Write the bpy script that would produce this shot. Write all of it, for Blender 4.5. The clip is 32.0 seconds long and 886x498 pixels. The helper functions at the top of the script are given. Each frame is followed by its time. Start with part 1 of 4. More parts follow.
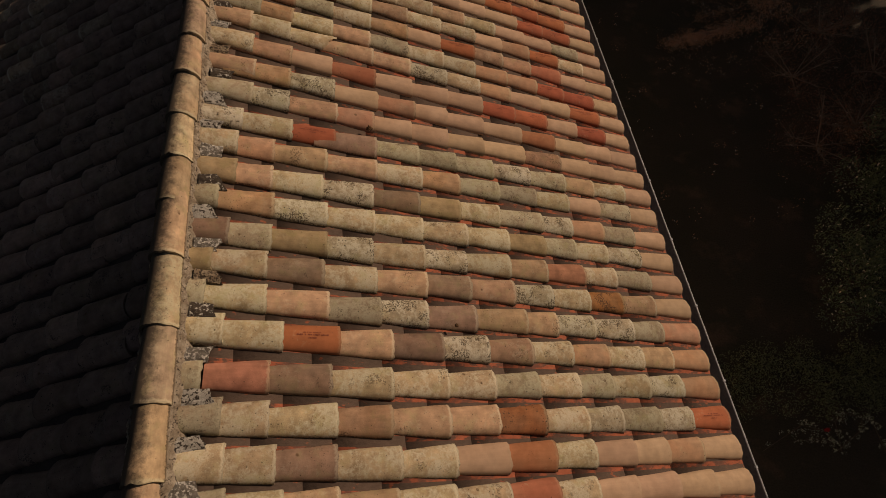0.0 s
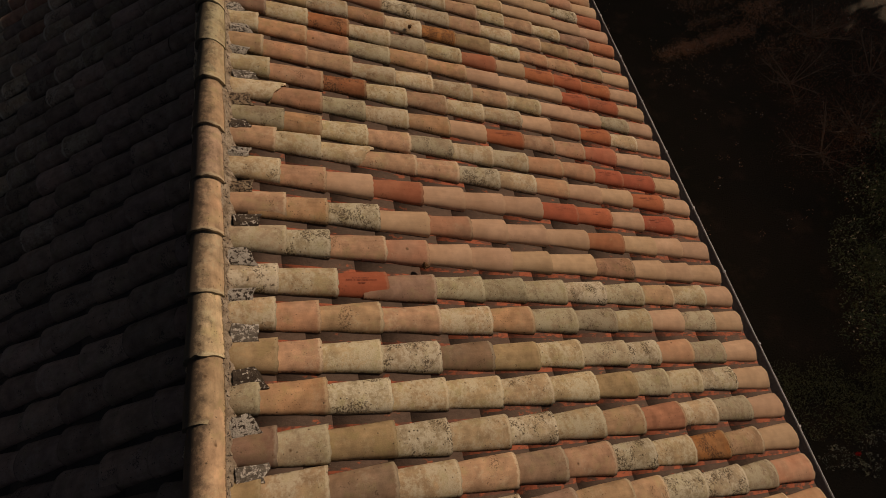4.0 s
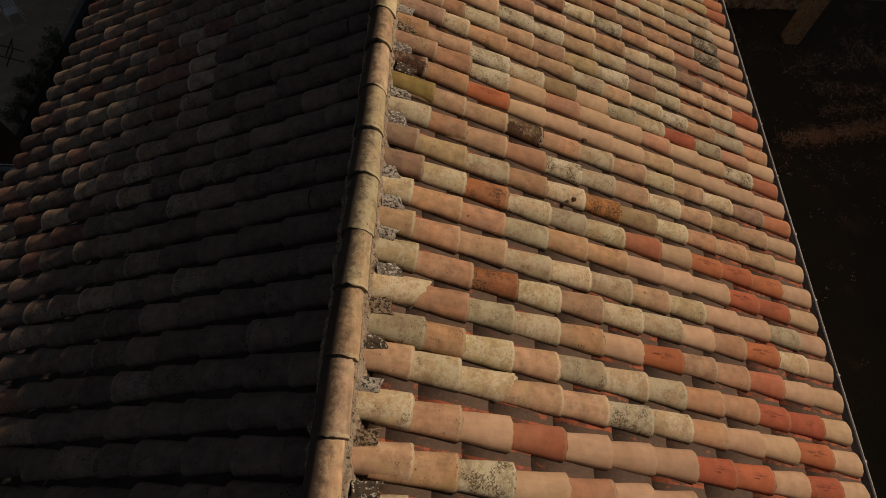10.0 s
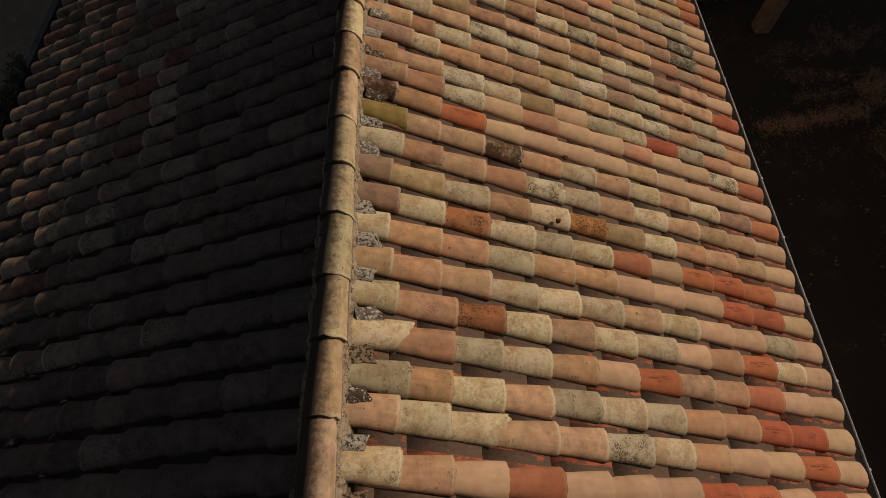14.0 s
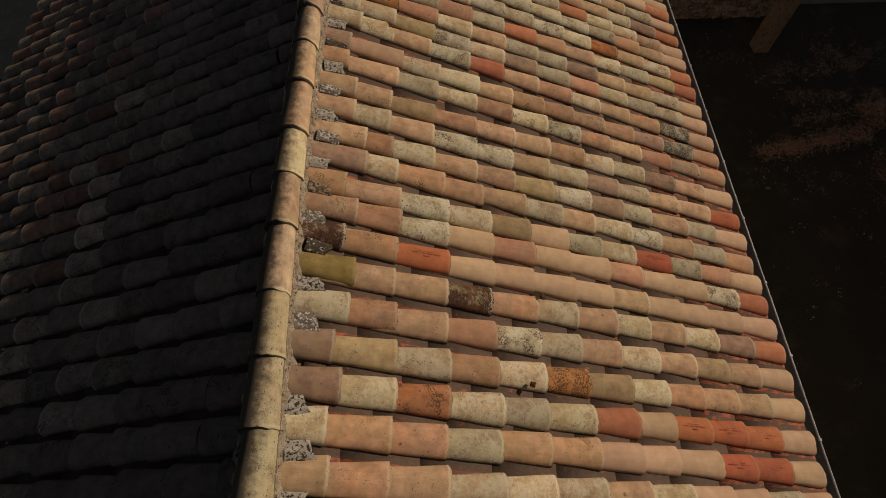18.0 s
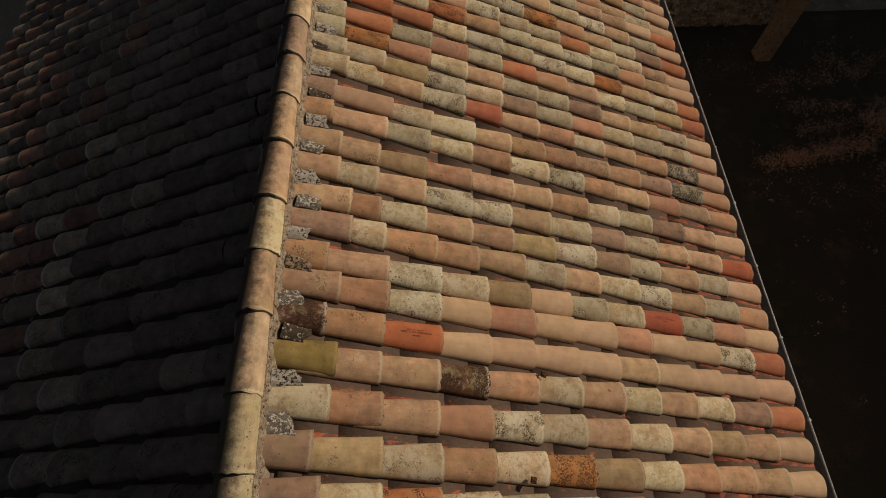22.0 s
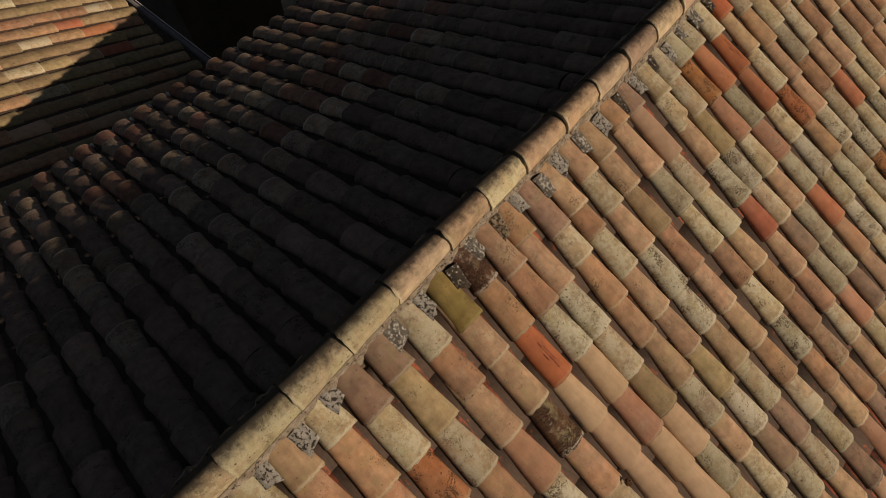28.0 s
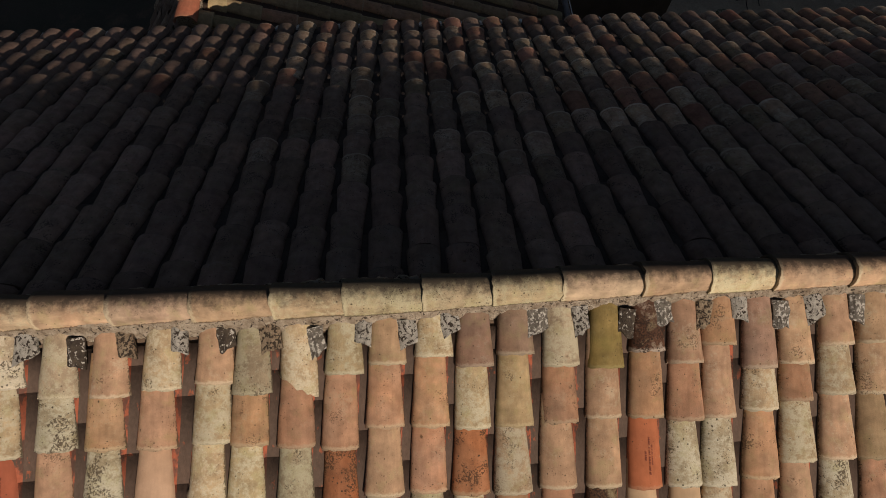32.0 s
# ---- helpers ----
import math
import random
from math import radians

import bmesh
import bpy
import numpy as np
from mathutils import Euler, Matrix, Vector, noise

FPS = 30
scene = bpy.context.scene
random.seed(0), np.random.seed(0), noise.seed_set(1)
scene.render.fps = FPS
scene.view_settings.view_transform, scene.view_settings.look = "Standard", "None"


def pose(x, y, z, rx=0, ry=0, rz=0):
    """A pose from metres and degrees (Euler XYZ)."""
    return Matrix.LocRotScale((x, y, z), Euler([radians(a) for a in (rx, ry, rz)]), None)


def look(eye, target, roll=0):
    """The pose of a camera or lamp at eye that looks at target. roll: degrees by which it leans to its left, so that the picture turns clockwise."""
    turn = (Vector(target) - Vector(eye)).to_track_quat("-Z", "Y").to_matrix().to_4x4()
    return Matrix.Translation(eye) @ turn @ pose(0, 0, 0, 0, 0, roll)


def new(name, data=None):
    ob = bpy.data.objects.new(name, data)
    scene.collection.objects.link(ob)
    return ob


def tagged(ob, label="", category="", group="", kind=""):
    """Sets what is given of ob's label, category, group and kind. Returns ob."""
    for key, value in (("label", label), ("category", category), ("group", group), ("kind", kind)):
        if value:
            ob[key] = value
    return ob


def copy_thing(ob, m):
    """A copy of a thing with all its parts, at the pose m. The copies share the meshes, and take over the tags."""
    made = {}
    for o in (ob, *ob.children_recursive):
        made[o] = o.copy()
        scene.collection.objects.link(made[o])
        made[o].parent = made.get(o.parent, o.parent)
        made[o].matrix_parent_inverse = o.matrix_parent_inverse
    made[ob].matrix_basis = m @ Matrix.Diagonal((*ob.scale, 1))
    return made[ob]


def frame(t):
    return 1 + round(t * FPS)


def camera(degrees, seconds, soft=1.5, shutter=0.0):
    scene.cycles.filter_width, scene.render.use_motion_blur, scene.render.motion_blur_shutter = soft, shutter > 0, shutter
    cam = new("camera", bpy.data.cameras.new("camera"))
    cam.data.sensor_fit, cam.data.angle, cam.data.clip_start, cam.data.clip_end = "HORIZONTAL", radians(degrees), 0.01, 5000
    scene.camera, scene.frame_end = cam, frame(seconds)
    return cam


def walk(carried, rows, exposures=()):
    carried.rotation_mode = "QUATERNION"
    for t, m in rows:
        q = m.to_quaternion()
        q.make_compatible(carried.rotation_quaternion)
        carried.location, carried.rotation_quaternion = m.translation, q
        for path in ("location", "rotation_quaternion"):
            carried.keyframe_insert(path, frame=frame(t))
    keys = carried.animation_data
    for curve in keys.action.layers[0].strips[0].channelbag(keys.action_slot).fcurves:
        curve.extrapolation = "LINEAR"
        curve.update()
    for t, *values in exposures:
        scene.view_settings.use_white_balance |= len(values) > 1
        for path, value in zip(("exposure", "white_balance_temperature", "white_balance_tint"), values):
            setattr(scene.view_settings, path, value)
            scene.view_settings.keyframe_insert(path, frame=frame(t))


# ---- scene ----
# Camera: a drone that glides along a tiled roof just above its ridge, then turns to look across it.
cam = camera(79.1, 32.0, soft=0.8)
PATH = [  # seconds, place, turn
    (0.0, 1.21, -0.007, 14.357, 27.29, 0.11, -7.6),
    (0.5, 1.196, -0.014, 14.341, 27.31, 0.19, -8.98),
    (1.0, 1.178, -0.013, 14.328, 27.25, 0.19, -9.19),
    (1.5, 1.162, 0.021, 14.302, 27.18, 0.17, -9.38),
    (2.0, 1.14, 0.173, 14.277, 27.15, 0.18, -9.53),
    (2.5, 1.092, 0.474, 14.255, 27.2, 0.13, -9.69),
    (3.0, 1.018, 0.798, 14.241, 27.31, 0.18, -9.84),
    (3.5, 0.935, 1.042, 14.228, 27.43, 0.24, -9.88),
    (5.5, 0.83, 1.248, 14.212, 27.7, 0.73, -17.4),
    (6.0, 0.823, 1.335, 14.219, 27.61, 0.86, -17.61),
    (6.5, 0.797, 1.525, 14.22, 27.62, 0.82, -17.96),
    (7.0, 0.742, 1.735, 14.238, 27.67, 0.76, -18.22),
    (7.5, 0.661, 1.97, 14.261, 27.71, 0.8, -18.39),
    (8.0, 0.591, 2.167, 14.284, 27.73, 0.92, -18.31),
    (8.5, 0.538, 2.298, 14.29, 27.88, 0.98, -17.96),
    (9.0, 0.476, 2.422, 14.305, 27.84, 0.44, -8.59),
    (9.5, 0.453, 2.536, 14.323, 27.8, 0.02, 0.8),
    (10.0, 0.462, 2.626, 14.34, 27.66, -0.05, 2.04),
    (10.5, 0.479, 2.674, 14.345, 27.7, 0.01, 0.42),
    (11.0, 0.503, 2.688, 14.337, 27.75, 0.03, 0.11),
    (11.5, 0.515, 2.689, 14.323, 27.79, 0.11, -0.8),
    (12.0, 0.502, 2.672, 14.308, 27.87, 0.16, -1.39),
    (12.5, 0.488, 2.643, 14.298, 27.89, 0.19, -1.42),
    (13.0, 0.483, 2.634, 14.284, 27.86, 0.22, -1.47),
    (13.5, 0.485, 2.716, 14.281, 27.85, 0.25, -1.54),
    (14.0, 0.489, 2.861, 14.293, 27.85, 0.23, -1.58),
    (14.5, 0.498, 3.036, 14.303, 27.87, 0.24, -1.66),
    (15.0, 0.512, 3.25, 14.303, 27.93, 0.26, -1.75),
    (15.5, 0.537, 3.453, 14.301, 27.95, 0.27, -1.82),
    (17.5, 0.75, 3.889, 14.317, 27.91, 0.37, -1.9),
    (18.0, 0.764, 3.902, 14.306, 27.97, 0.37, -1.95),
    (18.5, 0.751, 3.902, 14.294, 28.05, 0.37, -1.99),
    (19.0, 0.742, 3.989, 14.28, 28.06, 0.38, -1.99),
    (19.5, 0.739, 4.162, 14.271, 28.02, 0.36, -2.04),
    (20.0, 0.754, 4.313, 14.268, 27.97, 0.35, -2.05),
    (20.5, 0.776, 4.374, 14.26, 27.94, 0.33, -2.06),
    (21.0, 0.802, 4.379, 14.256, 27.89, 0.31, -2.05),
    (21.5, 0.817, 4.381, 14.257, 27.95, 0.32, -2.06),
    (22.0, 0.821, 4.396, 14.252, 28.0, 0.34, -2.07),
    (22.5, 0.815, 4.42, 14.231, 28.06, 0.37, -2.08),
    (23.0, 0.807, 4.441, 14.199, 28.09, 0.39, -2.06),
    (23.5, 0.806, 4.446, 14.173, 28.09, 0.39, -2.04),
    (24.0, 0.805, 4.429, 14.157, 28.09, 0.4, -2.04),
    (24.5, 0.804, 4.401, 14.148, 28.08, 0.41, -2.05),
    (26.5, 0.808, 4.291, 14.204, 28.59, 0.34, 8.87),
    (27, 0.788, 4.300, 14.209, 28.37, -0.39, 19.91),
    (27.5, 0.772, 4.331, 14.231, 27.83, -0.90, 29.89),
    (28, 0.746, 4.349, 14.249, 27.23, -1.38, 40.64),
    (28.5, 0.713, 4.358, 14.255, 26.67, -1.73, 51.68),
    (29, 0.685, 4.361, 14.258, 26.10, -1.87, 60.92),
    (29.5, 0.682, 4.372, 14.272, 25.85, -1.68, 67.67),
    (30, 0.690, 4.357, 14.273, 25.97, -1.74, 71.13),
    (30.5, 0.700, 4.341, 14.264, 25.71, -1.85, 78.72),
    (31, 0.719, 4.336, 14.244, 25.55, -1.57, 84.72),
    (31.5, 0.726, 4.320, 14.218, 25.66, -1.42, 86.09),
    (32, 0.859, 4.311, 14.183, 25.96, -1.28, 86.29),
]
walk(cam, [(t, pose(*p)) for t, *p in PATH],
     [(0.0, -0.64, 6900, 17), (6.0, -0.66, 6900, 17), (9.0, -0.48, 6850, 15), (13.0, -0.43, 6700, 13), (20.0, -0.42, 6400, 10),
      (28.0, -0.42, 6400, 10), (30.0, -0.28, 6200, 10), (31.2, -0.1, 5850, 10), (32.0, -0.1, 5850, 10)])

# ---------------------------------------------------------------- light
SUN_EL, SUN_AZ = 24.9, 21.0   # degrees above the horizon, degrees from +x towards +y
world = bpy.data.worlds.new("sky")
scene.world = world
world.use_nodes = True
sky = world.node_tree.nodes.new("ShaderNodeTexSky")
sky.sky_type, sky.sun_disc = "NISHITA", False
sky.sun_elevation, sky.sun_rotation = radians(SUN_EL), radians(90 - SUN_AZ)
haze = world.node_tree.nodes.new("ShaderNodeHueSaturation")   # a thin haze greys the sky's blue
haze.inputs["Saturation"].default_value = 0.7
world.node_tree.links.new(sky.outputs[0], haze.inputs["Color"])
world.node_tree.links.new(haze.outputs[0], world.node_tree.nodes["Background"].inputs[0])
world.node_tree.nodes["Background"].inputs[1].default_value = 0.023
sun_way = Vector((math.cos(radians(SUN_EL)) * math.cos(radians(SUN_AZ)), math.cos(radians(SUN_EL)) * math.sin(radians(SUN_AZ)), math.sin(radians(SUN_EL))))
sun = new("sun", bpy.data.lights.new("sun", "SUN"))
sun.data.energy, sun.data.angle, sun.data.color = 4.35, radians(0.6), (1.0, 0.78, 0.57)
sun.matrix_world = look(sun_way * 60, (0, 0, 0))

# ---------------------------------------------------------------- materials
def graph(name):
    m = bpy.data.materials.new(name)
    m.use_nodes = True
    nt = m.node_tree
    return m, nt, nt.nodes["Principled BSDF"]


def put(nt, kind, ins=(), **props):
    n = nt.nodes.new(kind)
    for key, value in props.items():
        setattr_plain(n, key, value)
    for i, v in ins:
        if isinstance(v, bpy.types.NodeSocket):
            nt.links.new(v, n.inputs[i])
        else:
            n.inputs[i].default_value = v
    return n


def setattr_plain(n, key, value):
    if key == "operation":
        n.operation = value
    elif key == "blend_type":
        n.blend_type = value
    elif key == "data_type":
        n.data_type = value


def place_of(nt, stretch=(1, 1, 1)):
    g = nt.nodes.new("ShaderNodeNewGeometry")
    m = put(nt, "ShaderNodeVectorMath", [(0, g.outputs["Position"]), (1, stretch)], operation="MULTIPLY")
    return m.outputs[0]


def grain(nt, where, scale, detail=4.0, rough=0.6):
    return put(nt, "ShaderNodeTexNoise", [("Vector", where), ("Scale", scale), ("Detail", detail), ("Roughness", rough)]).outputs[0]


def steps(nt, fac, lo, hi):
    return put(nt, "ShaderNodeMapRange", [(0, fac), (1, lo), (2, hi), (3, 0.0), (4, 1.0)]).outputs[0]


def times(nt, a, b):
    return put(nt, "ShaderNodeMath", [(0, a), (1, b)], operation="MULTIPLY").outputs[0]


def blend(nt, fac, a, b, kind="MIX"):
    n = put(nt, "ShaderNodeMix", data_type="RGBA", blend_type=kind)
    for i, v in ((0, fac), (6, a), (7, b)):
        if isinstance(v, bpy.types.NodeSocket):
            nt.links.new(v, n.inputs[i])
        else:
            n.inputs[i].default_value = v if i == 0 else (*v, 1)
    return n.outputs[2]


def relief(nt, bsdf, height, strength, distance):
    b = put(nt, "ShaderNodeBump", [("Strength", strength), ("Distance", distance), ("Height", height)])
    nt.links.new(b.outputs[0], bsdf.inputs["Normal"])


def dots_of(nt, where, scale, small, large):
    """Round spots of many sizes, strewn at random."""
    v = put(nt, "ShaderNodeTexVoronoi", [("Vector", where), ("Scale", scale)])
    size = put(nt, "ShaderNodeMapRange", [(0, put(nt, "ShaderNodeSeparateColor", [(0, v.outputs["Color"])]).outputs[0]), (1, 0.0), (2, 1.0), (3, small), (4, large)]).outputs[0]
    gap = put(nt, "ShaderNodeMath", [(0, size), (1, v.outputs["Distance"])], operation="SUBTRACT").outputs[0]
    return steps(nt, gap, 0.0, 0.12)


def clay(name, base, other, lichen=(0.5, 0.46, 0.3), film=0.3, specks=0.2, speck=(0.06, 0.045, 0.03), rough=0.9, spread=0.35, rim=0.5, bump=0.22, mottle=0.85, flank_dark=0.0):
    """Fired clay with a film of lichen, clustered dark specks and stains; each tile has its own shade."""
    m, nt, bsdf = graph(name)
    one = put(nt, "ShaderNodeObjectInfo").outputs["Random"]
    here = nt.nodes.new("ShaderNodeTexCoord").outputs["Object"]
    local = put(nt, "ShaderNodeSeparateXYZ", [(0, here)])
    own = put(nt, "ShaderNodeVectorMath", [(0, (41.3, 29.7, 13.1)), ("Scale", one)], operation="SCALE").outputs[0]
    w = put(nt, "ShaderNodeVectorMath", [(0, here), (1, own)], operation="ADD").outputs[0]
    long = put(nt, "ShaderNodeVectorMath", [(0, w), (1, (1.0, 0.10, 1.0))], operation="MULTIPLY").outputs[0]
    warp = put(nt, "ShaderNodeVectorMath", [(0, put(nt, "ShaderNodeTexNoise", [("Vector", w), ("Scale", 45.0), ("Detail", 3.0)]).outputs[1]), ("Scale", 0.009)], operation="SCALE").outputs[0]
    bent = put(nt, "ShaderNodeVectorMath", [(0, w), (1, warp)], operation="ADD").outputs[0]
    # broad, soft change of colour, then cloudy mottling and lengthwise streaks
    col = blend(nt, steps(nt, grain(nt, w, 5.0, 2.0, 0.5), 0.36, 0.64), base, other)
    cloud = grain(nt, w, 15.0, 3.0, 0.55)
    col = blend(nt, mottle, col, put(nt, "ShaderNodeMapRange", [(0, cloud), (1, 0.3), (2, 0.7), (3, 0.70), (4, 1.28)]).outputs[0], "MULTIPLY")
    streak = grain(nt, long, 44.0, 5.0, 0.65)
    col = blend(nt, min(1.0, 0.2 + 0.6 * mottle), col, put(nt, "ShaderNodeMapRange", [(0, streak), (1, 0.32), (2, 0.68), (3, 0.85), (4, 1.13)]).outputs[0], "MULTIPLY")
    # lichen crust in crisp crumbs
    crumbs = put(nt, "ShaderNodeMath", [(0, times(nt, grain(nt, bent, 42.0, 7.0, 0.78), 0.62)), (1, times(nt, grain(nt, w, 8.0, 2.0, 0.5), 0.38))], operation="ADD").outputs[0]
    cover = times(nt, steps(nt, crumbs, 0.58 - 0.2 * film, 0.67 - 0.18 * film), min(0.95, 0.3 + film))
    col = blend(nt, cover, col, lichen)
    if film >= 0.2:
        # thin yellowish growth in cloudy patches
        bloom = times(nt, steps(nt, grain(nt, bent, 12.0, 5.0, 0.65), 0.52, 0.68), 0.5)
        col = blend(nt, bloom, col, (lichen[0] * 0.78, lichen[1] * 0.78, lichen[2] * 0.58))
    # worn lower lip: pale crust with a dark broken edge
    edge = put(nt, "ShaderNodeMath", [(0, local.outputs["Y"]), (1, times(nt, grain(nt, w, 60.0, 3.0), 0.03))], operation="SUBTRACT").outputs[0]
    lip = put(nt, "ShaderNodeMapRange", [(0, edge), (1, -0.004), (2, 0.006), (3, 1.0), (4, 0.0)]).outputs[0]
    col = blend(nt, times(nt, lip, min(1.0, rim * 1.5)), col, [min(0.7, v * 1.15) for v in lichen])
    shade = put(nt, "ShaderNodeMapRange", [(0, one), (1, 0.0), (2, 1.0), (3, 1.0 - spread / 2), (4, 1.0 + spread / 2)]).outputs[0]
    tint = put(nt, "ShaderNodeMapRange", [(0, put(nt, "ShaderNodeMath", [(0, times(nt, one, 7.31)), (1, 1.0)], operation="MODULO").outputs[0]), (1, 0.0), (2, 1.0), (3, 0.494), (4, 0.511)]).outputs[0]
    col = put(nt, "ShaderNodeHueSaturation", [("Hue", tint), ("Value", shade), ("Color", col)]).outputs[0]
    fine = grain(nt, w, 170.0, 2.0, 0.6)
    col = blend(nt, 0.05 + 0.2 * film + 0.08 * specks, col, put(nt, "ShaderNodeMapRange", [(0, fine), (1, 0.3), (2, 0.7), (3, 0.55), (4, 1.4)]).outputs[0], "MULTIPLY")
    # dark spots in clusters: pinholes, larger lichens, and the dark lip
    nest = grain(nt, w, 8.5, 3.0, 0.6)
    near = steps(nt, nest, 0.57 - 0.16 * specks, 0.66 - 0.14 * specks)
    col = blend(nt, times(nt, times(nt, dots_of(nt, bent, 130.0, -0.15, 0.42), near), min(1.0, 0.3 + specks)), col, speck)
    if specks >= 0.1:
        col = blend(nt, times(nt, dots_of(nt, bent, 52.0, -0.38 + 0.25 * specks, 0.17 + 0.16 * specks), 0.95), col, speck)
        col = blend(nt, times(nt, dots_of(nt, w, 36.0, -0.62 + 0.4 * specks, 0.17 + 0.1 * specks), 0.9), col, [1.2 * v for v in speck])
        scab = times(nt, steps(nt, grain(nt, w, 105.0, 4.0, 0.65), 0.535 - 0.05 * specks, 0.57 - 0.05 * specks), steps(nt, nest, 0.655 - 0.15 * specks, 0.69 - 0.14 * specks))
        if not flank_dark:
            # only some tiles carry it
            has = put(nt, "ShaderNodeMath", [(0, put(nt, "ShaderNodeMath", [(0, times(nt, one, 5.77)), (1, 1.0)], operation="MODULO").outputs[0]), (1, 0.2 + 0.75 * specks)], operation="LESS_THAN").outputs[0]
            scab = times(nt, scab, has)
            col = blend(nt, times(nt, scab, min(0.95, 0.55 + 0.4 * specks)), col, [0.7 * a + 0.15 * b for a, b in zip(speck, base)])
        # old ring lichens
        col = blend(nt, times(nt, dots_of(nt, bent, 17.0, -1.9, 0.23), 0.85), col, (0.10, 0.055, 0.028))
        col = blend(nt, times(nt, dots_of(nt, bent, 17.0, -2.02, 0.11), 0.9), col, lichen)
        # crumbs of dirt caught along both long edges, shadow line painted in with them
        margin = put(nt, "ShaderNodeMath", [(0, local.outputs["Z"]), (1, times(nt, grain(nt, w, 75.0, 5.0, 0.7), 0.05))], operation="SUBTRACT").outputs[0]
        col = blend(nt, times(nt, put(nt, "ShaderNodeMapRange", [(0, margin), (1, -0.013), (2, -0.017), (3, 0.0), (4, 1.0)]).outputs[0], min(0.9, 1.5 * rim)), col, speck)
        chip = put(nt, "ShaderNodeMapRange", [(0, edge), (1, -0.012), (2, -0.008), (3, 1.0), (4, 0.0)]).outputs[0]
        col = blend(nt, times(nt, chip, 0.25), col, speck)
    if flank_dark:
        # ragged black lichen and painted shade, in streaks over old ridge tiles' cool flank
        flank_edge = put(nt, "ShaderNodeMath", [(0, local.outputs["X"]), (1, times(nt, grain(nt, bent, 22.0, 7.0, 0.75), 0.19))], operation="ADD").outputs[0]
        col = blend(nt, times(nt, put(nt, "ShaderNodeMapRange", [(0, flank_edge), (1, 0.145), (2, 0.085), (3, 0.0), (4, 1.0)]).outputs[0], flank_dark), col, (0.05, 0.04, 0.034))
    nt.links.new(col, bsdf.inputs["Base Color"])
    bsdf.inputs["Roughness"].default_value = rough
    bsdf.inputs["Specular IOR Level"].default_value = 0.15
    relief(nt, bsdf, put(nt, "ShaderNodeMath", [(0, fine), (1, grain(nt, w, 26.0, 6.0, 0.7))], operation="ADD").outputs[0], bump, 0.004)
    return m


def rough_stuff(name, base, other, scale=4.0, third=None, third_at=(0.55, 0.62), third_scale=14.0, rough=0.95, bump=0.5, depth=0.01, fine_scale=60.0, stretch=(1, 1, 1)):
    m, nt, bsdf = graph(name)
    w = place_of(nt, stretch)
    col = blend(nt, steps(nt, grain(nt, w, scale, 5.0), 0.35, 0.65), base, other)
    if third:
        col = blend(nt, steps(nt, grain(nt, w, third_scale, 5.0, 0.65), *third_at), col, third)
    fine = grain(nt, w, fine_scale, 4.0, 0.7)
    col = blend(nt, 0.4, col, put(nt, "ShaderNodeMapRange", [(0, fine), (1, 0.25), (2, 0.75), (3, 0.4), (4, 1.5)]).outputs[0], "MULTIPLY")
    nt.links.new(col, bsdf.inputs["Base Color"])
    bsdf.inputs["Roughness"].default_value = rough
    bsdf.inputs["Specular IOR Level"].default_value = 0.2
    relief(nt, bsdf, fine, bump, depth)
    return m


def leafage(name, base, other, pale=0.0, share=0.955):
    m, nt, bsdf = graph(name)
    g = nt.nodes.new("ShaderNodeNewGeometry")
    col = blend(nt, g.outputs["Random Per Island"], base, other)
    # painted glints: here and there a leaf coloured pale
    col = blend(nt, times(nt, steps(nt, g.outputs["Random Per Island"], share, share + 0.005), pale), col, (0.80, 0.72, 0.58))
    nt.links.new(col, bsdf.inputs["Base Color"])
    bsdf.inputs["Roughness"].default_value = 0.33
    return m


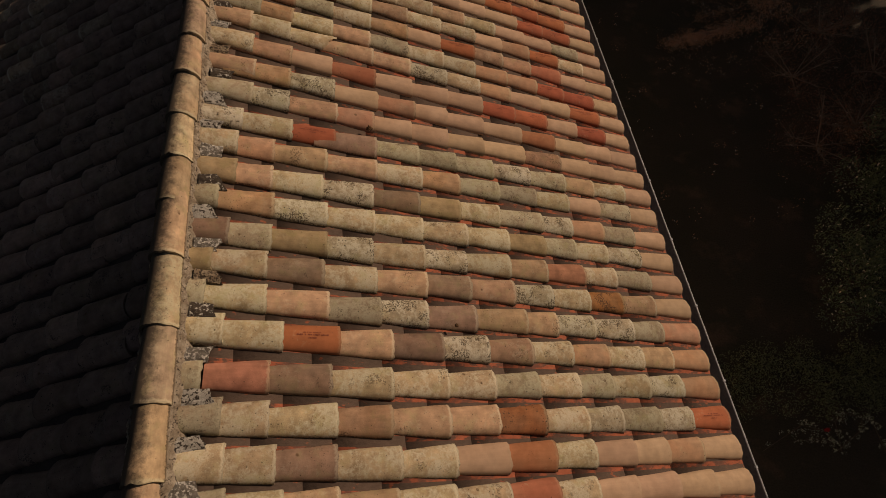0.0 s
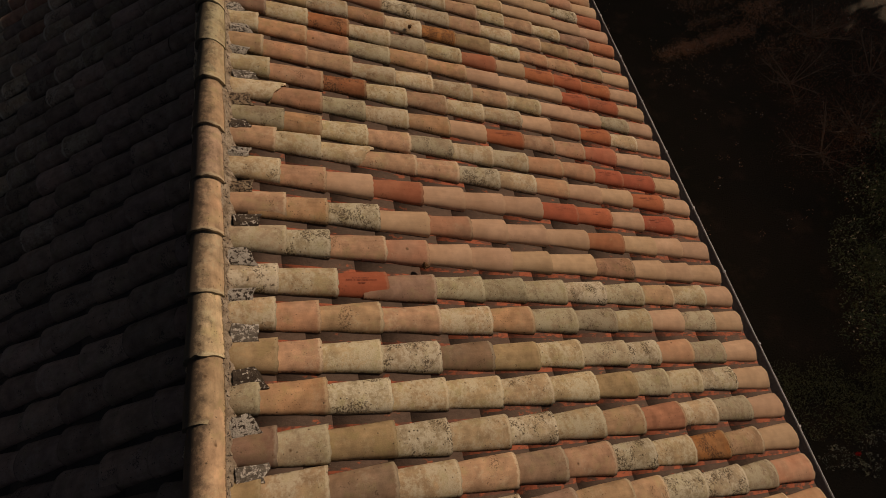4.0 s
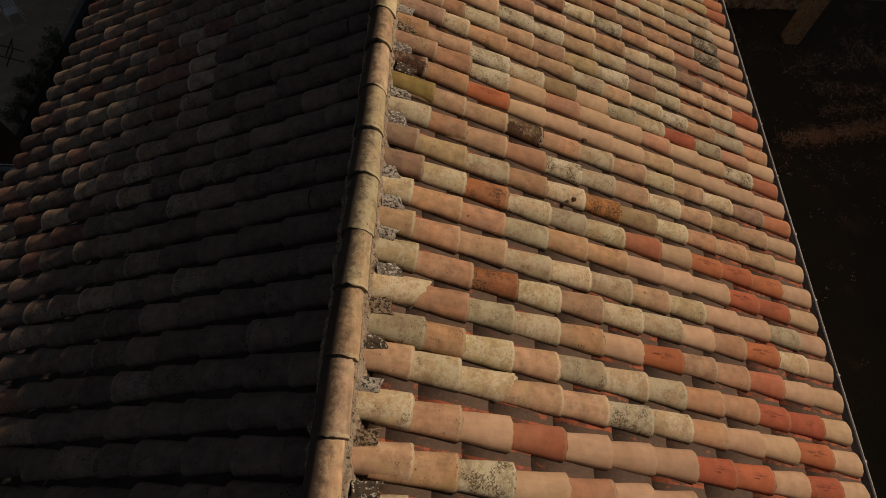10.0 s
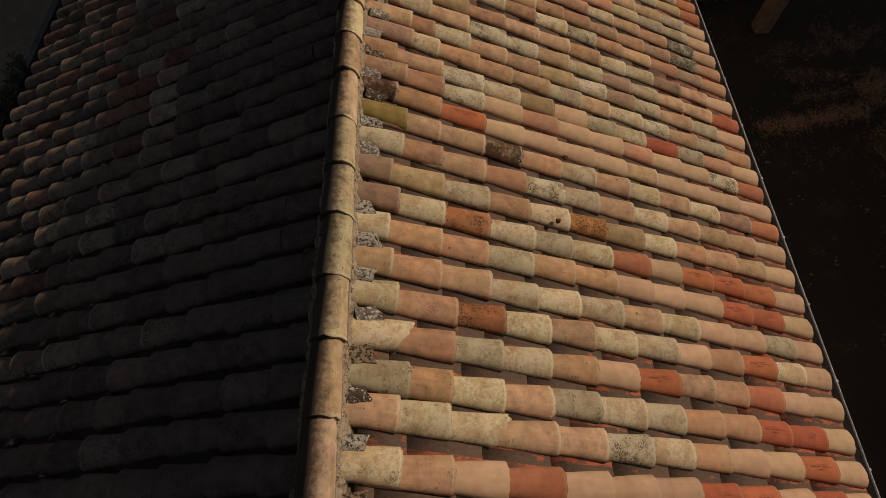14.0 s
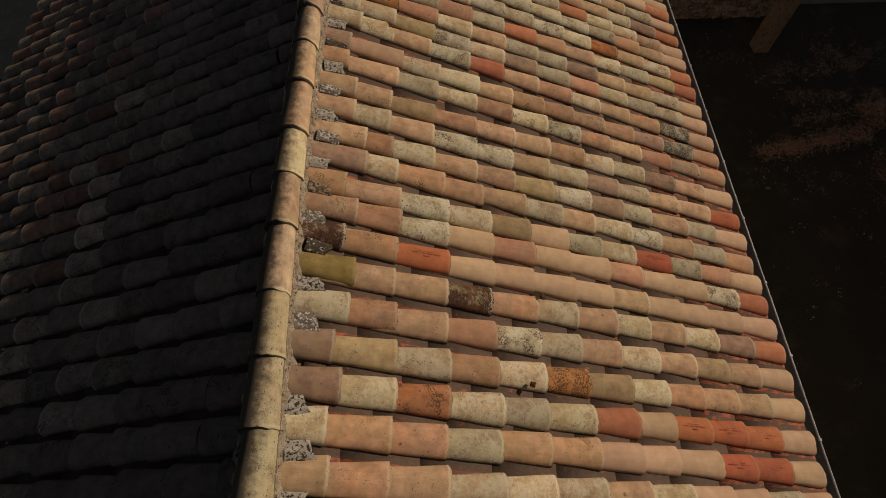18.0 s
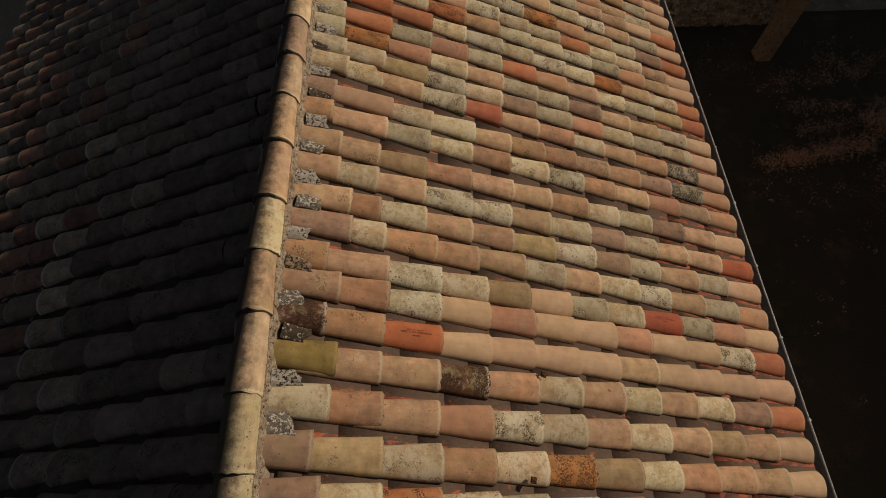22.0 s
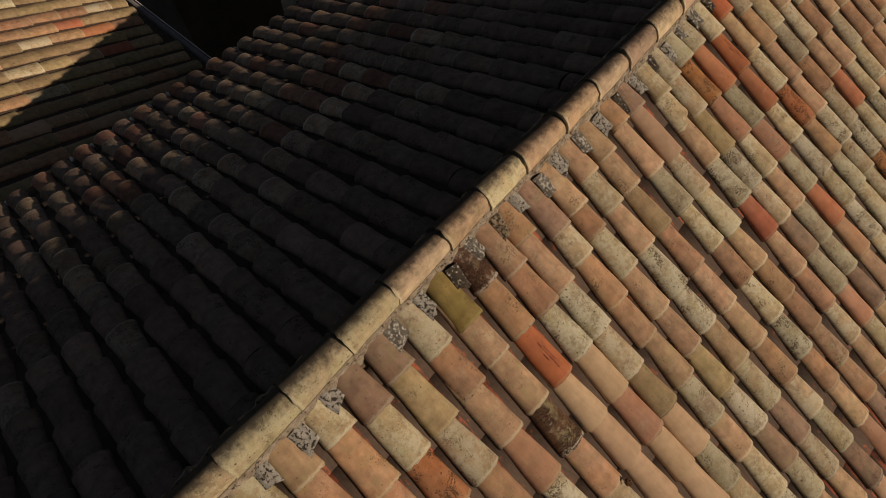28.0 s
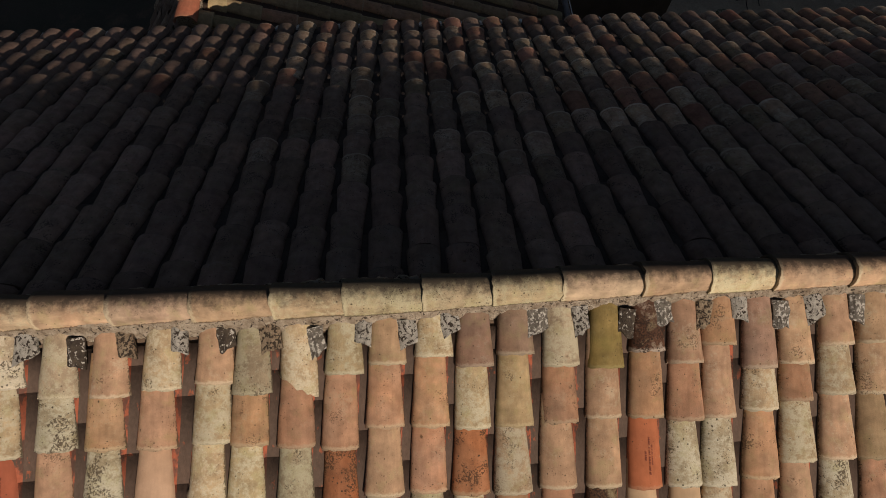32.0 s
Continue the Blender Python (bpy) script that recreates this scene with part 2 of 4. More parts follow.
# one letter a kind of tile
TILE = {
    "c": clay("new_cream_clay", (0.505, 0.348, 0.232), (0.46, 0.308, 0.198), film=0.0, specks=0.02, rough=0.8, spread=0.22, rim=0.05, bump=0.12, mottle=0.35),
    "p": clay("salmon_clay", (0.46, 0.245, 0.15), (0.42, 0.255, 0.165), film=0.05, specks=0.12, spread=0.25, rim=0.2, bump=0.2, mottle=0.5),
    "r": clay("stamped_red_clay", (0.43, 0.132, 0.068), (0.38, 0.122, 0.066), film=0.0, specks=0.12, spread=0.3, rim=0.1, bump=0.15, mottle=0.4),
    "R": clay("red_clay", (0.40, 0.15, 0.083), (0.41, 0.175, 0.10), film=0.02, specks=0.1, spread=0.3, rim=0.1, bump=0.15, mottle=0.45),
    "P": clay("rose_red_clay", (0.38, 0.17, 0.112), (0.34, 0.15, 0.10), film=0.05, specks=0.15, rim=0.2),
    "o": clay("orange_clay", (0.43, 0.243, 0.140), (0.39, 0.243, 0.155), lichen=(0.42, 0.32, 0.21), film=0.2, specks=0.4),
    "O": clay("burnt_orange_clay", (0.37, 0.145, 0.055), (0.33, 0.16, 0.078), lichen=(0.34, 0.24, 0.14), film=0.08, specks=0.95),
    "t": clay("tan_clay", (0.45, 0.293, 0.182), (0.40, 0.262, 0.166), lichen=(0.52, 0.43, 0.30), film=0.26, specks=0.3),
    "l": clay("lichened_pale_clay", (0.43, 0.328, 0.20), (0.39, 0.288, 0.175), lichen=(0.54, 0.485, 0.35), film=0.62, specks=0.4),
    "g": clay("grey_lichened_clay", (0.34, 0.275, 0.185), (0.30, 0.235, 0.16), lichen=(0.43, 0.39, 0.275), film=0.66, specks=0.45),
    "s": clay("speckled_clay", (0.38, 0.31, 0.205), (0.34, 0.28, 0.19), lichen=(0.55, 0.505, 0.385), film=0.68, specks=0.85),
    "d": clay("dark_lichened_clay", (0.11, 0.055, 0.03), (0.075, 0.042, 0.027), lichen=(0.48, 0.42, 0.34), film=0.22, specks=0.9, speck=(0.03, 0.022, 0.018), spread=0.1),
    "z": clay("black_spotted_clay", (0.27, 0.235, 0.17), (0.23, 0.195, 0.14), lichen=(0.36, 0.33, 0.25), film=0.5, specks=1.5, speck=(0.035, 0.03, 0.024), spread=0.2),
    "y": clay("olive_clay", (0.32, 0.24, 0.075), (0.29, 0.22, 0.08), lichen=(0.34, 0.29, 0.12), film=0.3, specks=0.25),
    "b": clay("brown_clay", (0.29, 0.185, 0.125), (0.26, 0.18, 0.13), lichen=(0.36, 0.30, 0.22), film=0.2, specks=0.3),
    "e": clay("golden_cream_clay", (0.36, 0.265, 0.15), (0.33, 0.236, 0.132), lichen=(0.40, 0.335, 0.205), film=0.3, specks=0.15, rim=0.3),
    "u": clay("dusty_cream_clay", (0.47, 0.36, 0.24), (0.43, 0.31, 0.195), lichen=(0.47, 0.42, 0.29), film=0.3, specks=0.35, mottle=1.35, flank_dark=0.85),
    "v": clay("dusty_rose_clay", (0.42, 0.295, 0.212), (0.40, 0.30, 0.21), lichen=(0.46, 0.40, 0.28), film=0.2, specks=0.25, mottle=1.35, flank_dark=0.85),
    "w": clay("dusty_tan_clay", (0.43, 0.298, 0.185), (0.40, 0.295, 0.19), lichen=(0.45, 0.39, 0.26), film=0.2, specks=0.3, mottle=1.35, flank_dark=0.85),
    "L": clay("ridge_pale_clay", (0.44, 0.345, 0.22), (0.40, 0.30, 0.19), lichen=(0.47, 0.42, 0.28), film=0.6, specks=0.45, mottle=1.35, flank_dark=0.85),
    "G": clay("ridge_lichened_clay", (0.36, 0.29, 0.19), (0.32, 0.25, 0.165), lichen=(0.43, 0.385, 0.26), film=0.7, specks=0.8, mottle=1.35, flank_dark=0.85),
    # clays for the shady side, base colours darkened as painted shade
    "k": clay("shaded_brown_clay", (0.222, 0.157, 0.128), (0.25, 0.168, 0.13), lichen=(0.28, 0.232, 0.20), film=0.25, specks=0.5, speck=(0.045, 0.04, 0.037), spread=0.4, rim=0.05),
    "K": clay("shaded_black_clay", (0.175, 0.126, 0.105), (0.20, 0.137, 0.108), lichen=(0.21, 0.174, 0.147), film=0.3, specks=0.5, speck=(0.025, 0.025, 0.026), spread=0.4, rim=0.06),
    "m": clay("shaded_mossy_clay", (0.235, 0.165, 0.122), (0.20, 0.145, 0.113), lichen=(0.34, 0.285, 0.225), film=0.4, specks=0.6, speck=(0.045, 0.04, 0.036), spread=0.7, rim=0.4),
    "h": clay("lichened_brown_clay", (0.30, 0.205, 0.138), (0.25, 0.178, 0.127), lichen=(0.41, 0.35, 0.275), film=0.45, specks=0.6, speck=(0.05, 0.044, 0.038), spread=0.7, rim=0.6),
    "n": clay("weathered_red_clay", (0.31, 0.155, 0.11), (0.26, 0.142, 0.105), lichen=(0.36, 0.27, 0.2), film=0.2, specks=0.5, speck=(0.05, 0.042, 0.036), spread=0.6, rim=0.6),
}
INK = graph("stamp_ink")[0]
INK.node_tree.nodes["Principled BSDF"].inputs["Base Color"].default_value = (0.22, 0.062, 0.034, 1)
INK.node_tree.nodes["Principled BSDF"].inputs["Roughness"].default_value = 0.9
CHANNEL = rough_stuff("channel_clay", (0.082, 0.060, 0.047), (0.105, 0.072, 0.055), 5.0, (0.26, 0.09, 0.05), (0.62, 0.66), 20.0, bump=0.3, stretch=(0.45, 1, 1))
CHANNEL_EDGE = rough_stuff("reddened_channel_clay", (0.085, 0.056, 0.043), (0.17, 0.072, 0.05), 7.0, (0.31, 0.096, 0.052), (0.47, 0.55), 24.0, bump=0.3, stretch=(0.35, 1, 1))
# darker channel clay for the shady slopes, their shade put into the colour
SHADE_CHANNEL = rough_stuff("shade_channel_clay", (0.05, 0.043, 0.040), (0.075, 0.058, 0.05), 6.0)
MORTAR = rough_stuff("lime_mortar", (0.58, 0.50, 0.39), (0.30, 0.235, 0.165), 24.0, (0.08, 0.06, 0.045), (0.57, 0.61), 60.0, bump=1.0, depth=0.02, fine_scale=150.0)
SCRAPS_OF = [rough_stuff("lichen_grey_tile", (0.10, 0.088, 0.072), (0.23, 0.21, 0.18), 38.0, (0.56, 0.54, 0.49), (0.53, 0.56), 62.0, bump=1.0, depth=0.008, fine_scale=170.0),
             rough_stuff("lichen_white_tile", (0.30, 0.285, 0.25), (0.48, 0.46, 0.41), 30.0, (0.05, 0.04, 0.032), (0.53, 0.56), 66.0, bump=1.0, depth=0.008, fine_scale=170.0),
             rough_stuff("lichen_dark_tile", (0.05, 0.04, 0.032), (0.10, 0.08, 0.06), 30.0, (0.55, 0.53, 0.48), (0.57, 0.60), 58.0, bump=1.0, depth=0.008, fine_scale=170.0),
             rough_stuff("lichen_brown_tile", (0.24, 0.175, 0.118), (0.32, 0.26, 0.18), 26.0, (0.055, 0.042, 0.03), (0.50, 0.54), 70.0, bump=1.0, depth=0.008, fine_scale=170.0)]
ZINC = rough_stuff("old_zinc", (0.27, 0.252, 0.243), (0.198, 0.18, 0.18), 8.0, rough=0.7, bump=0.1)
ZINC_RIM = rough_stuff("bright_zinc", (0.78, 0.78, 0.78), (0.7, 0.7, 0.71), 8.0, rough=0.45, bump=0.1)
GRIMY_ZINC = rough_stuff("grimy_zinc", (0.045, 0.042, 0.042), (0.03, 0.028, 0.028), 8.0, rough=0.7, bump=0.2)
RENDER = rough_stuff("ochre_wall_render", (0.42, 0.34, 0.24), (0.36, 0.29, 0.2), 1.5, (0.27, 0.22, 0.16), (0.55, 0.7), 3.0)
STONE = rough_stuff("rubble_stone", (0.50, 0.41, 0.31), (0.34, 0.28, 0.215), 3.0, (0.64, 0.57, 0.47), (0.5, 0.6), 8.0, bump=1.0, depth=0.05)
WOOD = rough_stuff("roof_boards", (0.18, 0.128, 0.09), (0.135, 0.0975, 0.0675), 5.0)
SOIL = rough_stuff("garden_soil", (0.084, 0.07, 0.053), (0.062, 0.06, 0.043), 0.35, (0.13, 0.095, 0.068), (0.55, 0.68), 0.9, bump=1.0, depth=0.05, fine_scale=18.0)
# darker copy of the wall render, carrying the annex's shade in its colour
SHADE_RENDER = rough_stuff("shade_render", (0.13, 0.11, 0.09), (0.09, 0.078, 0.065), 1.5)
YARD = rough_stuff("yard_gravel", (0.48, 0.375, 0.265), (0.37, 0.29, 0.21), 0.5, (0.54, 0.43, 0.31), (0.56, 0.68), 1.5, bump=0.8, depth=0.02, fine_scale=14.0)
LANE = rough_stuff("lane_gravel", (0.32, 0.28, 0.235), (0.2, 0.178, 0.15), 1.2, (0.42, 0.37, 0.31), (0.56, 0.66), 3.0, bump=0.8, depth=0.02, fine_scale=20.0)
BARK = rough_stuff("bark", (0.16, 0.128, 0.096), (0.112, 0.088, 0.0672), 6.0, bump=1.0, depth=0.03)
PALE_BARK = rough_stuff("pale_bark", (0.36, 0.29, 0.235), (0.17, 0.135, 0.11), 9.0)
# the pale share in these three stands for glints of light on leaves
LEAF = leafage("dark_leaves", (0.075, 0.115, 0.055), (0.21, 0.25, 0.13), pale=0.9)
RED_LEAF = leafage("rusty_leaves", (0.36, 0.11, 0.06), (0.15, 0.09, 0.052), pale=0.9)
# litter is coloured extra bright to stand in for sun flecks
LITTER = leafage("fallen_leaves", (0.72, 0.36, 0.18), (0.34, 0.16, 0.085), pale=1.0, share=0.84)
PETAL = leafage("red_petals", (0.55, 0.02, 0.02), (0.45, 0.015, 0.02))
PLASTIC = graph("white_plastic")[0]
PLASTIC.node_tree.nodes["Principled BSDF"].inputs["Base Color"].default_value = (0.75, 0.75, 0.73, 1)
MOSS = rough_stuff("dry_moss", (0.14, 0.075, 0.035), (0.08, 0.045, 0.022), 60.0, bump=1.0, depth=0.01)


# ---------------------------------------------------------------- building blocks
def mesh_of(name, bm, *mats):
    me = bpy.data.meshes.new(name)
    bm.to_mesh(me)
    bm.free()
    for m in mats:
        me.materials.append(m)
    return me


def part(name, bm, material, parent, label=""):
    ob = new(name, bm if isinstance(bm, bpy.types.Mesh) else mesh_of(name, bm, material))
    ob.parent = parent
    return tagged(ob, label)


def block(bm, x0, y0, z0, x1, y1, z1):
    m = Matrix.LocRotScale(((x0 + x1) / 2, (y0 + y1) / 2, (z0 + z1) / 2), None, (x1 - x0, y1 - y0, z1 - z0))
    return bmesh.ops.create_cube(bm, size=1, matrix=m)["verts"]


def box_mesh(*ends, soft=0.01):
    bm = bmesh.new()
    block(bm, *ends)
    if soft:
        bmesh.ops.bevel(bm, geom=bm.edges[:], offset=soft, segments=1, affect="EDGES")
    return bm


def hull(bm, points, faces, mat=0, smooth=False):
    vs = [bm.verts.new(p) for p in points]
    for f in faces:
        face = bm.faces.new([vs[i] for i in f])
        face.material_index, face.smooth = mat, smooth
    return vs


def barrel_tile(name, seed, low=0.087, high=0.066, length=0.43, rise=0.57, thick=0.015, stamp=False, broken=0, slots=1):
    """A half-round tile, wide at its lower end (y = 0), narrow at its upper end, open below."""
    rnd = random.Random(seed)
    arcs, rows = 12, 4
    bm = bmesh.new()
    skew, sag = rnd.uniform(-0.006, 0.006), rnd.uniform(-0.003, 0.003)
    chips = [rnd.uniform(-0.005, 0.005) for _ in range(arcs + 1)]
    if broken:
        chips = [0.16 * max(0.0, (i - 3) / arcs) + rnd.uniform(-0.012, 0.012) for i in range(arcs + 1)][::broken]
    grid = []
    for shell in (0, 1):
        face = []
        for j in range(rows + 1):
            f = j / rows
            r = low + (high - low) * f - shell * thick
            line = []
            for i in range(arcs + 1):
                a = math.pi * i / arcs
                wave = 0.0018 * math.sin(3 * a + seed) + 0.0015 * math.sin(7 * f + seed * 2.1)
                y = length * f + (chips[i] if j == 0 else 0)
                line.append(bm.verts.new((-(r + wave) * math.cos(a) + skew * (1 - f) * math.sin(a), y, (r + wave) * rise * math.sin(a) + sag * math.sin(math.pi * f))))
            face.append(line)
        grid.append(face)
    for shell in (0, 1):
        for j in range(rows):
            for i in range(arcs):
                q = [grid[shell][j][i], grid[shell][j][i + 1], grid[shell][j + 1][i + 1], grid[shell][j + 1][i]]
                bm.faces.new(q if shell == 0 else q[::-1]).smooth = True
    for i in range(arcs):
        for j, turn in ((0, 1), (rows, -1)):
            q = [grid[0][j][i], grid[1][j][i], grid[1][j][i + 1], grid[0][j][i + 1]]
            bm.faces.new(q[::turn])
    for i, turn in ((0, 1), (arcs, -1)):
        for j in range(rows):
            q = [grid[0][j][i], grid[0][j + 1][i], grid[1][j + 1][i], grid[1][j][i]]
            bm.faces.new(q[::turn])
    bmesh.ops.recalc_face_normals(bm, faces=bm.faces[:])
    for e in bm.edges:
        e.smooth = len(e.link_faces) == 2 and all(f.smooth for f in e.link_faces)
    if stamp:
        # three lines of stamped marks along the crown
        for side, y_from, y_to, tall in ((0.041, 0.105, 0.20, 0.006), (0.027, 0.07, 0.245, 0.008), (0.009, 0.135, 0.18, 0.008)):
            y = y_from
            while y < y_to:
                if rnd.random() > 0.18:
                    r = low + (high - low) * y / length + 0.0015
                    pts = []
                    for dx, dy in ((0, 0), (tall, 0), (tall, 0.0042), (0, 0.0042)):
                        c = max(-0.95, min(0.95, (side - 0.02 + dx) / r))
                        pts.append((r * c, y + dy, r * rise * math.sqrt(1 - c * c) + 0.0012))
                    hull(bm, pts, [(0, 1, 2, 3)], 1)
                y += rnd.choice((0.0062, 0.0070, 0.0085))
    me = mesh_of(name, bm)
    for _ in range(slots):
        me.materials.append(None)
    return me


PLAIN = [barrel_tile("tile", s, low=0.0895 + 0.0016 * (s % 4), high=0.064 + 0.0015 * (s % 3), rise=0.6) for s in range(10)]
SECOND = [barrel_tile("tile", 30 + s, low=0.089 + 0.002 * s, high=0.069, length=0.31, rise=0.57) for s in range(3)]
NARROW = [barrel_tile("tile", 20 + s, low=0.086 + 0.0016 * (s % 4), high=0.062 + 0.0015 * (s % 3), rise=0.57) for s in range(8)]
STAMPED = [barrel_tile("tile", 40 + s, stamp=True, slots=2) for s in range(3)]
SHORTS = [0.06 + 0.01 * i for i in range(30)]
SHORT = [barrel_tile("tile", 60 + s, low=0.092, high=0.092 - 0.02 * (n / 0.26) ** 0.5, length=n, rise=0.62) for s, n in enumerate(SHORTS)]
SHADY_TILES = [barrel_tile("tile", 90 + s, low=0.094 + 0.002 * (s % 3), high=0.070 if s < 6 else 0.080, length=0.385 if s < 6 else 0.325, rise=0.68) for s in range(8)]


def first_tile(x):
    """The cut tile that reaches from x down the slope up to the ridge mortar."""
    return [m for n, m in zip(SHORTS, SHORT) if n <= max(0.06, (x - 0.012) * 1.1)][-1]


BROKEN = barrel_tile("tile", 77, broken=1, length=0.42, low=0.092, rise=0.6)
BROKEN_FIRST = barrel_tile("tile", 78, broken=-1, length=0.36, low=0.094, high=0.078, rise=0.62)
BROKEN_LIP = barrel_tile("tile", 79, broken=-1, length=0.46, low=0.091, high=0.064, rise=0.6)


def lay_tile(name, me, material, parent, low_end, up_way, face, label=""):
    """Puts a tile with its lower end at low_end, its length along up_way, its back towards face."""
    y = Vector(up_way).normalized()
    x = y.cross(Vector(face)).normalized()
    z = x.cross(y)
    ob = new(name, me)
    ob.parent = parent
    ob.matrix_basis = Matrix.Translation(low_end) @ Matrix((x, y, z)).transposed().to_4x4()
    for i, m in enumerate((material, INK)[:len(me.materials)]):
        ob.material_slots[i].link = "OBJECT"
        ob.material_slots[i].material = m
    return tagged(ob, label)


# ---------------------------------------------------------------- the house
RIDGE_Z, FALL = 12.0, 0.4485          # ridge crest, drop a metre of run
DECK_Z = 11.800                       # where both roof planes would meet
EAVE_SUN, EAVE_SHADE = 3.345, -3.72
# far end runs on out of view so the roof shades annex and yard
Y0, Y1 = -5.2, 17.6
NORMAL = Vector((FALL, 0, 1)).normalized()
NORMAL_SHADE = Vector((-FALL, 0, 1)).normalized()

house = tagged(new("house"), "old house with rendered walls under a low clay tile roof", "house")
bm = box_mesh(-3.3, Y0 + 0.3, 0, 2.9, Y1 - 0.3, 10.05)
part("wall", bm, RENDER, house)
bm = bmesh.new()
side = [(-3.3, 10.05), (2.9, 10.05), (2.9, 10.37), (0.0, 11.69), (-3.3, 10.19)]
hull(bm, [(a, Y0 + 0.3, b) for a, b in side] + [(a, Y1 - 0.3, b) for a, b in side],
     [(0, 1, 2, 3, 4), (9, 8, 7, 6, 5), (0, 5, 6, 1), (1, 6, 7, 2), (2, 7, 8, 3), (3, 8, 9, 4), (4, 9, 5, 0)])
bmesh.ops.recalc_face_normals(bm, faces=bm.faces[:])
part("gable", bm, RENDER, house)
for name, x0, x1, sign in (("roof_deck", 0.0, EAVE_SUN - 0.12, 1), ("roof_deck", EAVE_SHADE + 0.12, 0.0, -1)):
    bm = bmesh.new()
    pts = []
    for x in (x0, x1):
        for y in (Y0, Y1):
            for dz in (-0.012, -0.07):
                pts.append((x, y, DECK_Z - FALL * abs(x) + dz))
    hull(bm, pts, [(0, 4, 6, 2), (1, 3, 7, 5), (0, 1, 5, 4), (2, 6, 7, 3), (4, 5, 7, 6), (0, 2, 3, 1)])
    bmesh.ops.recalc_face_normals(bm, faces=bm.faces[:])
    part(name, bm, WOOD, house)

# Sunny slope. Each column: where it crosses one metre down the slope, where it ends at the eave, its tiles from ridge to eave,
# and how much of each tile shows below the one above it (a letter a centimetre, a = 10 cm).
MID = [-0.097, 0.11, 0.315, 0.524, 0.728, 0.953, 1.156, 1.36, 1.553, 1.768, 1.969, 2.186, 2.385, 2.612, 2.83, 3.055, 3.284, 3.478, 3.689, 3.897, 4.09, 4.306, 4.49,
       4.69, 4.905, 5.12, 5.31, 5.513, 5.669, 5.88, 6.056, 6.244, 6.447, 6.677, 6.86, 7.088, 7.26, 7.446, 7.633, 7.84, 8.04, 8.22, 8.41, 8.61, 8.81]
END = [-0.2, 0.007, 0.225, 0.432, 0.656, 0.858, 1.068, 1.274, 1.489, 1.69, 1.896, 2.128, 2.33, 2.525, 2.735, 2.95, 3.15, 3.355, 3.58, 3.80, 3.99, 4.19, 4.40,
       4.623, 4.83, 5.045, 5.231, 5.429, 5.61, 5.787, 6.0, 6.2, 6.417, 6.646, 6.85, 7.037, 7.24, 7.43, 7.665, 7.85, 8.05, 8.21, 8.395, 8.59, 8.79]
KINDS = ("lgtlltlccRrc glttllRlcccc llbllcRlccpc gllottOlsgsr gPblllglglsp llrtbstloltp gltgsbttssgp elbltbtslOtc bgeslsltPlgc goslllleglsc etlsbelgspgc "
         "lottlogglcgc slrbgggsgtlc gstpccccoccc toscpcccRccc locRcccrrcrc tllttslpccrc goltgllpprrc loglocrtoRcc loOltllcprlc totllltlccgc loogoocccrrc "
         "blOlglRcrrrc belolOelootc gotpsltltetc yttdoltltlbR dorcccctcccc toscpccpccsR otslecglrgpc blootgtlstgp tolttesbgtgc tltsstlblttr tteottollbtc "
         "otglolsotpbp bclltootobzp lltsRtoltozc gleslbgplglc gOpltggbtegc gRgpgRptlgeR lrRlslslOtlR rtlOoglsgptc lottsllRlltc tlgolsOptlbR otltRltlstgc "
         "glotlslgttcR").split()
SHOWN = ("prsrrsrrrsvv onostutqsvuv nlrvtutrtqsx lkvrvttupurx cttvvsttpttv krsststtssqx bsvsruzmtwqy dqttusuttstx kltqwrvsvrvt estsuuutpsuw mjsuustypstu "
         "mkuvuruussuq osqqtrtuvruq tluoqrsywspt ulstrotxutps soqurssttttp rourstsrssvp wlrrttrtsrvp ylqstruqrurs qvrrtsvprurp nqstrutttstp ltrssurpwrut "
         "qqrtqttqsstt musrsstrssts sorsrrsstssu ultqtrsqssws osurqtrsroux uosssqsrsrus nvtrqsqrvrtt yitpurpvpuut xgqsrttsoysu qlstqsusrrwv qmsttrtpttvs "
         "kwrsrssrtuts lyqtqqqsstvs rmqtrttrsuwr ppsrsstsstus nttrssqussuq nvsrrtrtqvtq rrtquqtrrutq mttusrtssrss ursrrqttsrsr psrssrustpus kstsststrrvt "
         "srsrsrrsrrsu").split()
# columns that lean aside in the last stretch under the ridge, in metres
LEAN = {3.478: -0.02, 3.689: -0.014, 3.897: -0.018, 4.09: -0.008, 4.306: -0.02, 4.905: -0.004, 5.12: -0.007, 5.31: 0.005, 5.513: -0.014, 5.88: -0.016, 6.056: -0.004, 6.244: 0.01}
def lean(mid, x):
    return LEAN.get(mid, 0.0) * max(0.0, min(1.0, (1.3 - x) / 0.75))
columns = list(zip(MID, END, KINDS, SHOWN))
fill = random.Random(5)
def more(y):
    return (y, y - 0.1 + fill.uniform(-0.02, 0.02), "".join(fill.choice("tlglototlsgc") for _ in range(11)) + "c", fill.choice("lmnopqr") + "".join(fill.choice("rsstt") for _ in range(11)))
columns = [more(-0.097 - 0.207 * i) for i in range(23, 0, -1)] + columns + [more(8.81 + 0.2 * i) for i in range(1, 44)]

sunny = tagged(new("roof_slope_sunny"), "sunlit roof slope of weathered half-round clay tiles in mixed cream, orange and lichen grey", "roof", kind="structure")
shaker = random.Random(11)


